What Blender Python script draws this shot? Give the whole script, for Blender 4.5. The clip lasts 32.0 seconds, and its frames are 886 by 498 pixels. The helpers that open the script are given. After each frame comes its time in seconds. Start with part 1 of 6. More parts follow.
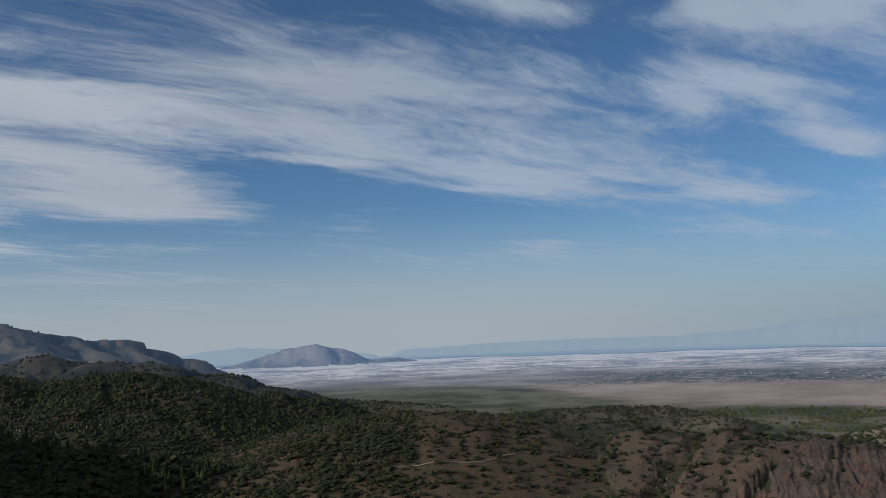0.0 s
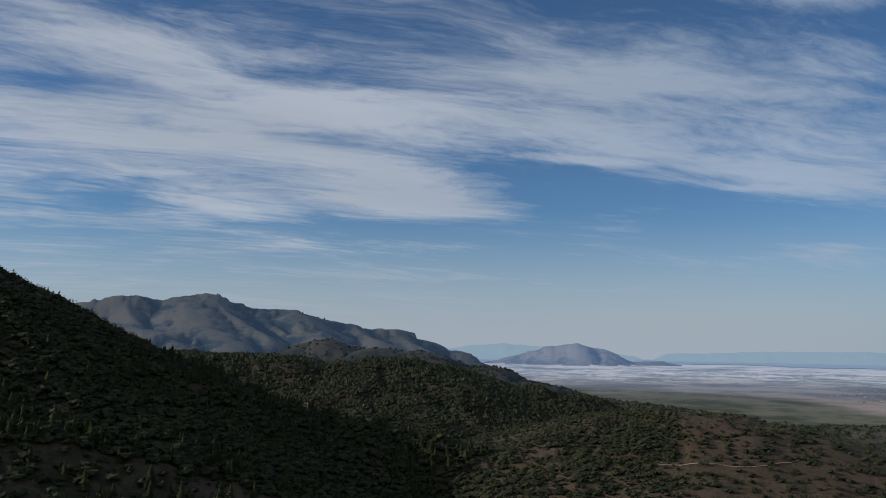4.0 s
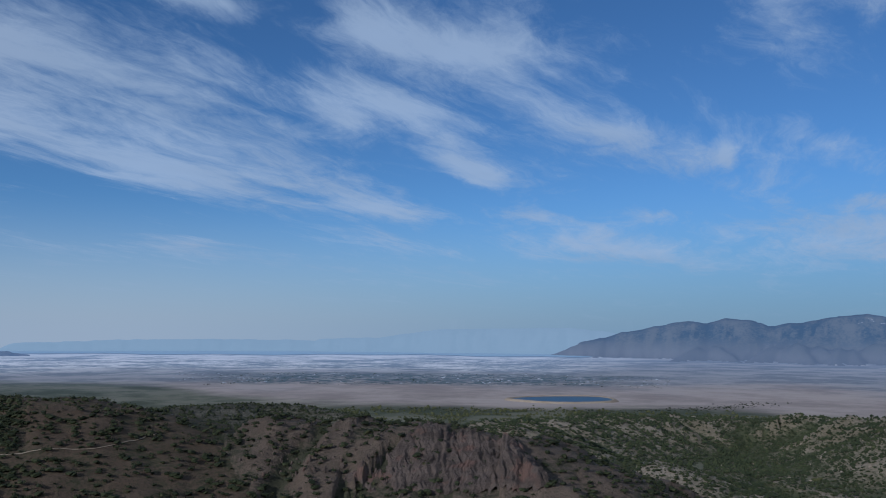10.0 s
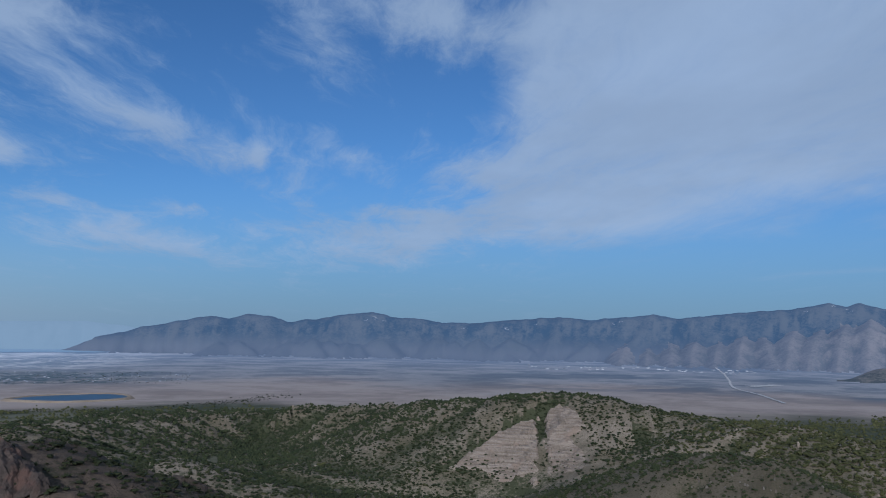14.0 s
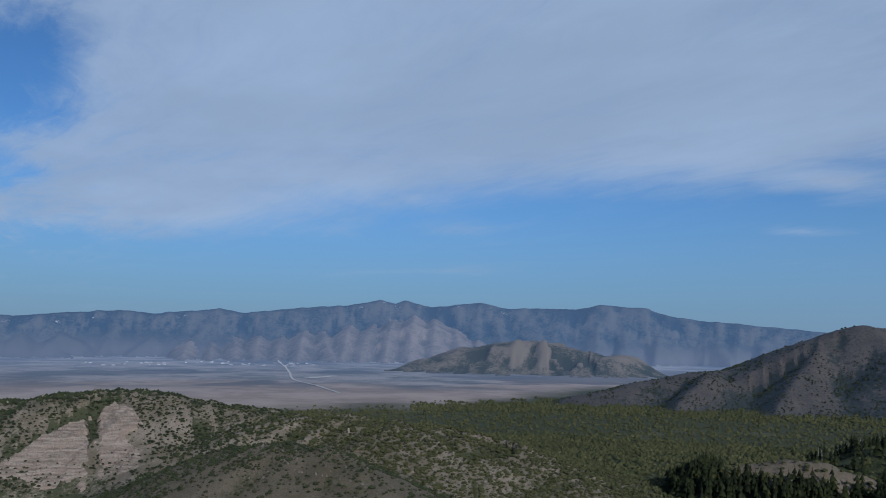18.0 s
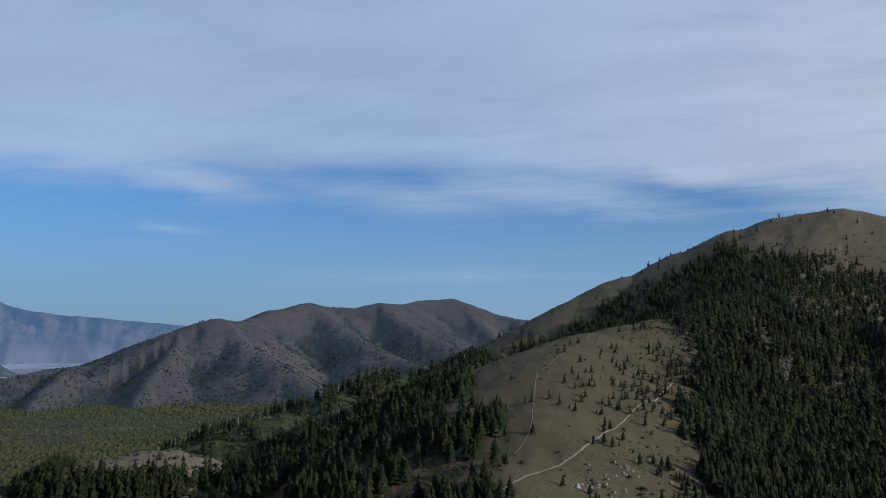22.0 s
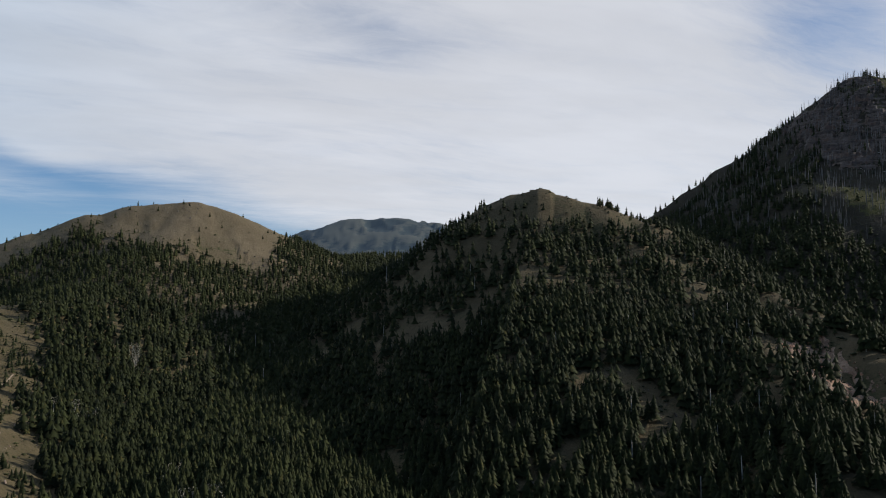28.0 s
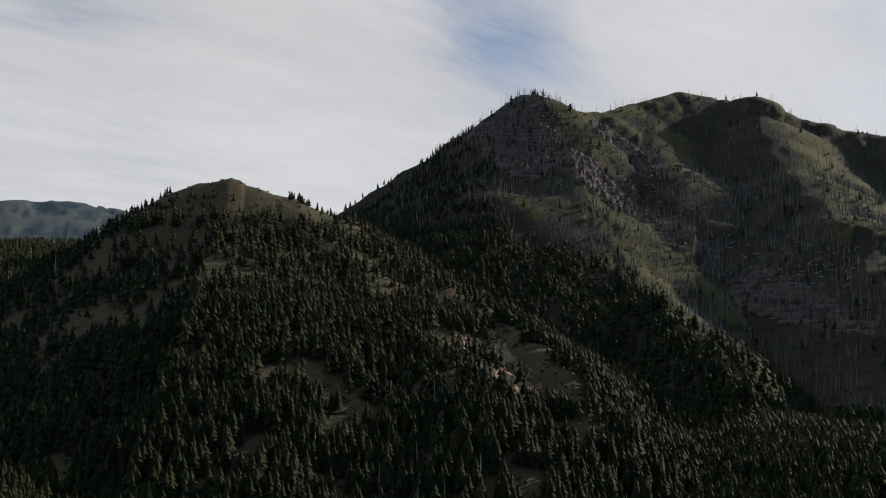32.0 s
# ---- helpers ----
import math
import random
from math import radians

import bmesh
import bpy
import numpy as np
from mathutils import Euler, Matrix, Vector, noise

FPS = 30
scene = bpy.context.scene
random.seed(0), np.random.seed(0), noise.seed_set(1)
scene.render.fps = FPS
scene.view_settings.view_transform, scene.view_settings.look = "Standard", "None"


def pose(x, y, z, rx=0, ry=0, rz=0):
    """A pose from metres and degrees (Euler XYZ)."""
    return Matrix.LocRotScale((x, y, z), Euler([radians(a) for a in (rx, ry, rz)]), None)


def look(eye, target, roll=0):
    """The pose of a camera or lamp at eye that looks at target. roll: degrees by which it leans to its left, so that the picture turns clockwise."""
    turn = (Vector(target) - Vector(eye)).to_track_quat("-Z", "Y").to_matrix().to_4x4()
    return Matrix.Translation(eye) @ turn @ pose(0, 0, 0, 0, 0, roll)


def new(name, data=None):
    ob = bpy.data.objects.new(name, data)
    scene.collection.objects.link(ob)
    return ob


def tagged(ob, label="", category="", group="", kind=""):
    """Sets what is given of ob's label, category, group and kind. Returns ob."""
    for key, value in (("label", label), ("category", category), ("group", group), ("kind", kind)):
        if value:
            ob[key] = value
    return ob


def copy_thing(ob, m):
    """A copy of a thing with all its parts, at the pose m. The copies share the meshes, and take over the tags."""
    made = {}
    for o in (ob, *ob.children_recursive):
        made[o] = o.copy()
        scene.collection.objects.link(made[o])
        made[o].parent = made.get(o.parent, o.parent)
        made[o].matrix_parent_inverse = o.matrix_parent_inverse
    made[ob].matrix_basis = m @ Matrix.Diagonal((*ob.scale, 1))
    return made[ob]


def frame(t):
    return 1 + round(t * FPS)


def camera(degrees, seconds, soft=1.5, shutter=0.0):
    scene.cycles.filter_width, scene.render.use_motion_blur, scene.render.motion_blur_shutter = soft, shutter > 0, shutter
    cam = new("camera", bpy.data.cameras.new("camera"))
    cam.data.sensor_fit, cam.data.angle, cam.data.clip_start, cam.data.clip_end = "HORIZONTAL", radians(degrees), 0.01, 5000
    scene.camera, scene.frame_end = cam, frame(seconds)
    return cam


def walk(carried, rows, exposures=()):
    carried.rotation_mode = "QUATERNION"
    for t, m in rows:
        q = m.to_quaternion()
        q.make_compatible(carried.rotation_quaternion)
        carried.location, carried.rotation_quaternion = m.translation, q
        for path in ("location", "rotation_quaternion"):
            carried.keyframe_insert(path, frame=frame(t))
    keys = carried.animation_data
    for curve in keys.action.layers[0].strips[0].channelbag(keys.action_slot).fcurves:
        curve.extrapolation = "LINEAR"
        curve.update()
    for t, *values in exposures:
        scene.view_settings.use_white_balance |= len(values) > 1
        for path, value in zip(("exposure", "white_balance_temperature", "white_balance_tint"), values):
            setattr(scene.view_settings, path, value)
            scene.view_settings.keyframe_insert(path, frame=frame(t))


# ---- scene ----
cam = camera(55.13, 32.0, 1.0)
PATH = [
    (0.0, pose(0, 0, 7.40, 95.61, 2.16, 3.85)),
    (0.5, pose(0, 0, 6.90, 95.56, 2.34, 4.14)),
    (1.0, pose(0, 0, 6.40, 95.67, 1.91, 9.33)),
    (1.5, pose(0, 0, 5.70, 95.84, 0.95, 19.47)),
    (2.0, pose(0, 0, 5.00, 95.86, 0.16, 25.12)),
    (2.5, pose(0, 0, 4.50, 95.84, -0.15, 25.56)),
    (4.5, pose(0, 0, 2.90, 95.86, -0.58, 17.44)),
    (5.0, pose(0, 0, 2.40, 95.88, -0.28, 12.53)),
    (5.5, pose(0, 0, 1.90, 95.90, -0.17, 8.07)),
    (6.0, pose(0, 0, 1.40, 95.91, -0.13, 4.34)),
    (6.5, pose(0, 0, 1.00, 95.87, 0.15, 0.99)),
    (7.0, pose(0, 0, 0.50, 95.88, 0.06, -1.74)),
    (7.5, pose(0, 0, 0.00, 95.78, 0.42, -6.43)),
    (8.0, pose(0, 0, 0.00, 95.77, 0.47, -10.15)),
    (8.5, pose(0, 0, 0.00, 95.72, 0.17, -12.30)),
    (9.0, pose(0, 0, 0.00, 95.60, -0.20, -13.16)),
    (9.5, pose(0, 0, 0.00, 95.54, -0.54, -14.22)),
    (10.0, pose(0, 0, 0.00, 95.49, -0.49, -20.14)),
    (10.5, pose(0, 0, 0.00, 95.54, -0.65, -27.06)),
    (11.0, pose(0, 0, 0.00, 95.43, -0.64, -29.97)),
    (11.5, pose(0, 0, 0.00, 95.38, -1.28, -29.98)),
    (12.0, pose(0, 0, 0.00, 95.26, -1.75, -30.02)),
    (12.5, pose(0, 0, 0.00, 95.16, -2.13, -31.30)),
    (13.0, pose(0, 0, 0.00, 95.49, -1.31, -41.80)),
    (13.5, pose(0, 0, 0.00, 95.62, -0.78, -49.93)),
    (14.0, pose(0, 0, 0.00, 95.56, -1.03, -51.41)),
    (14.5, pose(0, 0, 0.00, 95.45, -1.45, -51.65)),
    (15.0, pose(0, 0, 0.00, 95.53, -1.33, -54.20)),
    (15.5, pose(0, 0, 0.00, 95.64, -1.11, -62.84)),
    (17.5, pose(0, 0, 0.00, 95.63, -1.03, -74.34)),
    (18.0, pose(0, 0, 0.00, 95.69, -1.10, -80.01)),
    (18.5, pose(0, 0, 0.00, 95.77, -0.83, -87.26)),
    (19.0, pose(0, 0, 0.00, 95.84, -0.50, -94.93)),
    (19.5, pose(0, 0, 0.00, 95.83, -0.43, -99.79)),
    (20.0, pose(0, 0, 0.00, 95.80, -0.40, -104.17)),
    (20.5, pose(0, 0, 0.00, 95.79, -0.27, -108.54)),
    (21.0, pose(0, 0, 0.00, 95.78, -0.25, -112.69)),
    (21.5, pose(0, 0, 0.00, 95.78, -0.13, -116.69)),
    (22.0, pose(0, 0, 0.00, 95.72, -0.06, -121.02)),
    (22.5, pose(0, 0, 0.00, 95.65, -0.04, -125.11)),
    (23.0, pose(0, 0, 0.00, 95.60, 0.02, -129.12)),
    (23.5, pose(0, 0, 0.00, 95.53, 0.11, -133.23)),
    (24.0, pose(0, 0, 0.00, 95.45, 0.33, -137.91)),
    (24.5, pose(0, 0, 0.00, 95.38, 0.46, -142.65)),
    (25.0, pose(0, 0, 0.00, 95.29, 0.44, -146.24)),
    (25.5, pose(0, 0, 0.00, 95.22, 0.43, -149.61)),
    (27.5, pose(0, 0, 0.00, 94.83, 0.11, -158.94)),
    (28.0, pose(0, 0, 0.00, 94.76, 0.27, -162.66)),
    (28.5, pose(0, 0, 0.00, 94.66, 0.41, -167.15)),
    (29.0, pose(0, 0, 0.00, 94.56, 0.46, -171.00)),
    (29.5, pose(0, 0, 0.00, 94.49, 0.37, -172.44)),
    (30.0, pose(0, 0, 0.00, 94.42, 0.28, -173.83)),
    (30.5, pose(0, 0, 0.00, 94.36, 0.06, -174.31)),
    (31.0, pose(0, 0, 0.00, 94.30, -0.10, -175.66)),
    (31.5, pose(0, 0, 0.00, 94.26, -0.18, -179.07)),
    (32.0, pose(0, 0, 0.00, 94.26, 0.04, 176.56)),
]
EXPOSURES = [(0, 0.0, 6500, 10), (2.5, 0.0, 6500, 10), (6, -0.02, 5800, 10), (9, -0.05, 5450, 10), (13, -0.10, 5400, 10), (18, -0.08, 5500, 10),
             (23, 0.14, 5600, 10), (25.5, 0.20, 5850, 10), (28, 0.44, 6550, 10), (30, 0.47, 6650, 10), (32, 0.33, 6950, 10)]
walk(cam, PATH, EXPOSURES)

# ---- node helpers ----


class Nodes:
    """Short spelling for node trees."""

    def __init__(self, tree):
        self.tree = tree

    def put(self, kind):
        return self.tree.nodes.new(kind)

    def join(self, a, b):
        self.tree.links.new(a, b)

    def feed(self, socket, value):
        if isinstance(value, bpy.types.NodeSocket):
            self.join(value, socket)
        elif value is not None:
            if isinstance(value, tuple) and len(value) == 3 and socket.type == "RGBA":
                value = (*value, 1.0)
            socket.default_value = value

    def math(self, op, a, b=None, c=None, clamp=False):
        node = self.put("ShaderNodeMath")
        node.operation, node.use_clamp = op, clamp
        for i, v in enumerate((a, b, c)):
            if v is not None:
                self.feed(node.inputs[i], v)
        return node.outputs[0]

    def vec(self, op, a, b=None):
        node = self.put("ShaderNodeVectorMath")
        node.operation = op
        self.feed(node.inputs[0], a)
        if b is not None:
            self.feed(node.inputs[1], b)
        return node.outputs[0]

    def noise(self, vector, scale, detail=4.0, rough=0.55, distort=0.0):
        node = self.put("ShaderNodeTexNoise")
        self.join(vector, node.inputs["Vector"])
        for key, v in (("Scale", scale), ("Detail", detail), ("Roughness", rough), ("Distortion", distort)):
            node.inputs[key].default_value = v
        return node.outputs["Fac"]

    def span(self, value, low, high, to_low=0.0, to_high=1.0):
        node = self.put("ShaderNodeMapRange")
        node.clamp, node.interpolation_type = True, "SMOOTHSTEP"
        for i, v in enumerate((value, low, high, to_low, to_high)):
            self.feed(node.inputs[i], v)
        return node.outputs[0]

    def mix(self, fac, a, b, blend="MIX"):
        node = self.put("ShaderNodeMix")
        node.data_type, node.blend_type = "RGBA", blend
        self.feed(node.inputs[0], fac)
        self.feed(node.inputs[6], a)
        self.feed(node.inputs[7], b)
        return node.outputs[2]

    def scaled(self, vector, x, y, z):
        return self.vec("MULTIPLY", vector, (x, y, z))


# ---- sky and sun ----
SUN_AZ, SUN_EL = 119.0, 21.5          # degrees to the left of the first view, degrees up
world = bpy.data.worlds.new("sky")
scene.world = world
world.use_nodes = True
w = Nodes(world.node_tree)
w.tree.nodes.clear()
ray = w.put("ShaderNodeTexCoord").outputs["Generated"]
part_xyz = w.put("ShaderNodeSeparateXYZ")
w.join(ray, part_xyz.inputs[0])
dx, dy, dz = part_xyz.outputs
up = w.math("MAXIMUM", dz, 0.012)
lifted = w.put("ShaderNodeCombineXYZ")
w.join(dx, lifted.inputs[0]), w.join(dy, lifted.inputs[1]), w.join(up, lifted.inputs[2])
sky = w.put("ShaderNodeTexSky")
sky.sky_type, sky.sun_disc, sky.sun_elevation, sky.sun_rotation = "NISHITA", False, radians(SUN_EL), radians(-SUN_AZ)
sky.altitude, sky.air_density, sky.dust_density, sky.ozone_density = 1800.0, 1.0, 0.35, 3.0
w.join(lifted.outputs[0], sky.inputs["Vector"])
# high cloud on a flat layer overhead, drawn out along one wind direction
low = w.math("ADD", up, 0.07)
cu, cv = w.math("DIVIDE", dx, low), w.math("DIVIDE", dy, low)
along = w.math("MULTIPLY", w.math("ADD", cu, cv), 0.7071)
across = w.math("MULTIPLY", w.math("SUBTRACT", cu, cv), 0.7071)
layer = w.put("ShaderNodeCombineXYZ")
w.join(w.math("MULTIPLY", along, 0.60), layer.inputs[0]), w.join(across, layer.inputs[1])
layer = layer.outputs[0]
warp = w.put("ShaderNodeTexNoise")
w.join(layer, warp.inputs["Vector"])
warp.inputs["Scale"].default_value, warp.inputs["Detail"].default_value = 0.9, 6.0
bent = w.vec("ADD", layer, w.vec("MULTIPLY", w.vec("SUBTRACT", warp.outputs["Color"], (0.5, 0.5, 0.5)), (0.9, 0.9, 0.0)))
wisps = w.noise(bent, 1.3, 11.0, 0.57)
streaks = w.noise(w.scaled(bent, 0.9, 1.5, 1.0), 2.6, 10.0, 0.66)
turn = w.math("MULTIPLY", w.math("ARCTAN2", dx, dy), 57.2958)       # degrees to the right of the first view
azimuth = w.math("MULTIPLY_ADD", w.math("LESS_THAN", turn, -145.0), 360.0, turn)
height = w.math("MULTIPLY", w.math("ARCSINE", dz), 57.2958)
chart = w.put("ShaderNodeCombineXYZ")
w.join(azimuth, chart.inputs[0]), w.join(height, chart.inputs[1])
ragged = w.vec("MULTIPLY", w.vec("SUBTRACT", warp.outputs["Color"], (0.5, 0.5, 0.5)), (7.0, 2.6, 0.0))
chart = w.vec("ADD", chart.outputs[0], ragged)
puffs = w.noise(w.scaled(bent, 0.55, 1.0, 1.0), 8.0, 8.0, 0.70)
# the deep sheet over the south-east, with its lower edge rising and falling along the horizon
lower = w.put("ShaderNodeValToRGB")
w.join(w.math("MULTIPLY_ADD", azimuth, 1 / 400.0, 0.5), lower.inputs[0])
EDGE = ((45, 5.0), (58, 6.0), (70, 8.0), (84, 9.5), (99, 10.4), (108, 10.8), (119, 11.0), (130, 9.8), (139, 9.0), (154, 5.5), (165, 3.5), (182, 2.0))
for place, level in EDGE:
    stop = lower.color_ramp.elements.new(place / 400.0 + 0.5)
    stop.color = (level / 20, level / 20, level / 20, 1)
lower.color_ramp.elements[0].color = (0.25, 0.25, 0.25, 1)
lower.color_ramp.elements[len(lower.color_ramp.elements) - 1].color = (0.1, 0.1, 0.1, 1)
spread_ = w.put("ShaderNodeSeparateXYZ")
w.join(chart, spread_.inputs[0])
over = w.math("SUBTRACT", spread_.outputs[1], w.math("MULTIPLY", lower.outputs[0], 20.0))
banks = w.math("MULTIPLY", w.math("MULTIPLY", w.span(over, -2.5, 3.0), w.span(spread_.outputs[0], 52.0, 60.0)), 0.92)
banks = w.math("ADD", banks, w.span(azimuth, -8.0, -38.0, 0.07, 0.32))


def cloud_bank(*rows):
    """Long banks of cirrus: azimuth, height, half length, half width and lean in degrees, thickness."""
    total = banks
    for az, el, reach, wide, lean, thick in rows:
        node = w.put("ShaderNodeMapping")
        node.vector_type = "TEXTURE"
        w.join(chart, node.inputs[0])
        node.inputs[1].default_value, node.inputs[2].default_value, node.inputs[3].default_value = (az, el, 0), (0, 0, radians(lean)), (reach, wide, 1)
        fall = w.put("ShaderNodeTexGradient")
        fall.gradient_type = "SPHERICAL"
        w.join(node.outputs[0], fall.inputs[0])
        total = w.math("MULTIPLY_ADD", fall.outputs[1], thick * 1.15, total)
    return total


banks = cloud_bank((-41.5, 12.5, 17.8, 2.64, -4.1, 0.75), (-33.7, 15.1, 14.0, 1.89, 1.0, 0.6), (-34.5, 9.7, 18.7, 1.57, -3.1, 0.4), (-42.8, 18.2, 14.3, 2.52, -3.9, 0.45), (-35.8, 7.8, 7.7, 2.52, -11.9, 0.35), (-57.5, 14.9, 6.2, 3.78, -19.8, 0.7),
                   (-11.0, 16.2, 29.4, 4.72, -4.3, 0.75), (-20.1, 13.8, 16.9, 2.2, -4.9, 0.75), (2.9, 10.6, 17.6, 2.64, -7.7, 0.95), (17.2, 8.3, 5.7, 1.38, -11.5, 0.6), (-11.4, 11.6, 6.2, 0.57, -2.0, 0.8), (-24.9, 10.1, 10.3, 2.39, -11.5, 0.75))
banks = cloud_bank((13.2, 13.8, 3.5, 1.57, -18.0, 0.6), (1.3, 21.2, 8.5, 1.38, -9.8, 0.8), (16.5, 19.5, 10.4, 2.39, -14.2, 0.7), (17.4, 15.3, 8.8, 2.83, -15.5, 0.85), (21.1, 11.7, 3.9, 1.89, -31.7, 0.5), (-7.0, 8.4, 6.0, 0.63, -5.9, 0.4),
                   (4.0, 5.3, 6.3, 0.88, -2.9, 0.5), (16.2, 5.1, 9.7, 1.57, 4.6, 0.3), (30.2, 6.0, 9.9, 1.51, -5.9, 0.8), (22.5, 10.5, 4.3, 1.26, -18.6, 0.6), (23.6, 19.0, 13.7, 3.78, -11.0, 0.6), (31.4, 12.9, 9.8, 2.52, -18.6, 0.55))
banks = cloud_bank((38.3, 11.1, 1.4, 1.13, -28.5, 0.55), (26.6, 7.9, 4.1, 0.63, -6.6, 0.5), (35.1, 7.5, 3.4, 0.69, 8.1, 0.45), (44.0, 17.2, 6.5, 2.64, -28.5, 0.5), (45.0, 11.4, 3.8, 1.64, -24.4, 0.45), (48.2, 6.5, 12.8, 2.64, 7.3, 0.9),
                   (32.1, 14.4, 3.6, 3.15, -42.4, 0.2), (50.9, 20.8, 9.8, 3.46, -11.2, 0.7), (54.7, 10.5, 6.8, 2.2, -7.7, 0.8), (49.2, 8.2, 4.4, 0.57, -2.9, 0.6), (59.6, 14.2, 5.3, 5.04, -11.4, 0.6), (75.1, 4.0, 6.9, 0.69, 2.5, 0.3))
banks = cloud_bank((62.4, 7.3, 14.0, 2.52, -1.5, 0.4), (105.7, 9.7, 5.6, 1.38, -11.8, 0.6), (118.5, 8.9, 11.9, 1.64, -3.9, 0.6), (103.8, 7.0, 3.9, 0.57, -2.2, 0.4), (80.8, 4.5, 5.9, 0.88, 4.7, 0.3), (80.4, 7.1, 5.4, 0.88, 1.5, 0.35),
                   (130.2, 8.6, 11.7, 1.51, -9.0, 0.35), (120.7, 3.6, 16.5, 0.88, 0.1, 0.4), (99.6, 13.8, 9.1, 3.15, 0.1, 0.4), (129.0, 9.1, 12.0, 1.64, -9.9, 0.2), (138.1, 10.8, 3.6, 1.89, -3.0, 0.4), (157.4, 19.3, 11.4, 3.78, -6.3, -0.35))
banks = cloud_bank((188.5, 18.0, 9.5, 4.41, -33.1, -0.42), (184.4, 17.3, 8.6, 3.78, -43.1, -0.22), (202.6, 17.2, 12.1, 3.78, -6.8, 0.5), (147.3, 9.1, 5.4, 2.52, 1.0, -0.2))
thick = w.math("MINIMUM", w.math("MAXIMUM", banks, 0.0), 1.0)
texture = w.math("ADD", w.math("ADD", w.math("MULTIPLY", wisps, 0.45), w.math("MULTIPLY", streaks, 0.25)), w.math("MULTIPLY", puffs, 0.30))
open_sky = w.math("MULTIPLY_ADD", w.span(azimuth, 66.0, 50.0), 2.6, 1.5)
grain = w.math("MULTIPLY", w.math("SUBTRACT", texture, 0.5), open_sky)
cloud = w.span(w.math("ADD", w.math("MULTIPLY", thick, 0.95), grain), 0.08, 1.02)
cloud = w.math("MULTIPLY", cloud, w.math("MULTIPLY", w.span(height, 0.5, 6.0, 0.2, 1.0), w.span(azimuth, 44.0, 66.0, 0.80, 0.91)))
haze = w.span(height, w.span(azimuth, 20.0, 55.0, 9.0, 12.0), -1.0)
SKY_GAIN = 0.076
deep = w.mix(1.0, sky.outputs[0], (0.70, 0.89, 1.02), "MULTIPLY")
clear = w.mix(w.math("MULTIPLY", haze, 0.86), deep, w.mix(w.span(dx, -0.1, 0.75), (4.7, 5.2, 6.0), w.mix(w.span(azimuth, 90.0, 135.0), (2.05, 3.15, 4.45), (2.9, 4.15, 5.6))))
body = w.mix(w.span(dy, -0.50, -0.92), w.mix(w.span(azimuth, 0.0, -30.0), (4.95, 5.85, 7.05), (6.3, 6.75, 7.4)), (6.9, 7.1, 7.6))
shade = w.span(w.noise(layer, 0.8, 5.0, 0.6), 0.35, 0.65, 0.91, 1.05)
body = w.mix(1.0, body, shade, "MULTIPLY")
full = w.mix(cloud, clear, body)
back = w.put("ShaderNodeBackground")
w.join(full, back.inputs["Color"])
back.inputs["Strength"].default_value = SKY_GAIN
w.join(back.outputs[0], w.put("ShaderNodeOutputWorld").inputs["Surface"])

sun = new("sun", bpy.data.lights.new("sun", "SUN"))
sun.data.energy, sun.data.angle, sun.data.color = 3.6, radians(0.6), (1.0, 0.93, 0.84)
sx, sy, sz = -math.sin(radians(SUN_AZ)) * math.cos(radians(SUN_EL)), math.cos(radians(SUN_AZ)) * math.cos(radians(SUN_EL)), math.sin(radians(SUN_EL))
sun.matrix_world = look((sx * 100, sy * 100, sz * 100), (0, 0, 0))

# ---- materials ----


def material(name):
    mat = bpy.data.materials.new(name)
    mat.use_nodes = True
    n = Nodes(mat.node_tree)
    return mat, n, mat.node_tree.nodes["Principled BSDF"], n.put("ShaderNodeNewGeometry").outputs["Position"]


def finish(n, bsdf, colour, rough=0.9, relief=None, strength=0.4, distance=1.0):
    n.feed(bsdf.inputs["Base Color"], colour)
    bsdf.inputs["Roughness"].default_value = rough
    bsdf.inputs["Specular IOR Level"].default_value = 0.15
    if relief is not None:
        bump = n.put("ShaderNodeBump")
        bump.inputs["Strength"].default_value, bump.inputs["Distance"].default_value = strength, distance
        n.join(relief, bump.inputs["Height"])
        n.join(bump.outputs[0], bsdf.inputs["Normal"])


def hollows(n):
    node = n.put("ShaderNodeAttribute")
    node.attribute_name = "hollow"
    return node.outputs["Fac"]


# emission colour that imitates haze on far ground
HAZE_TINT = (0.20, 0.34, 0.60)


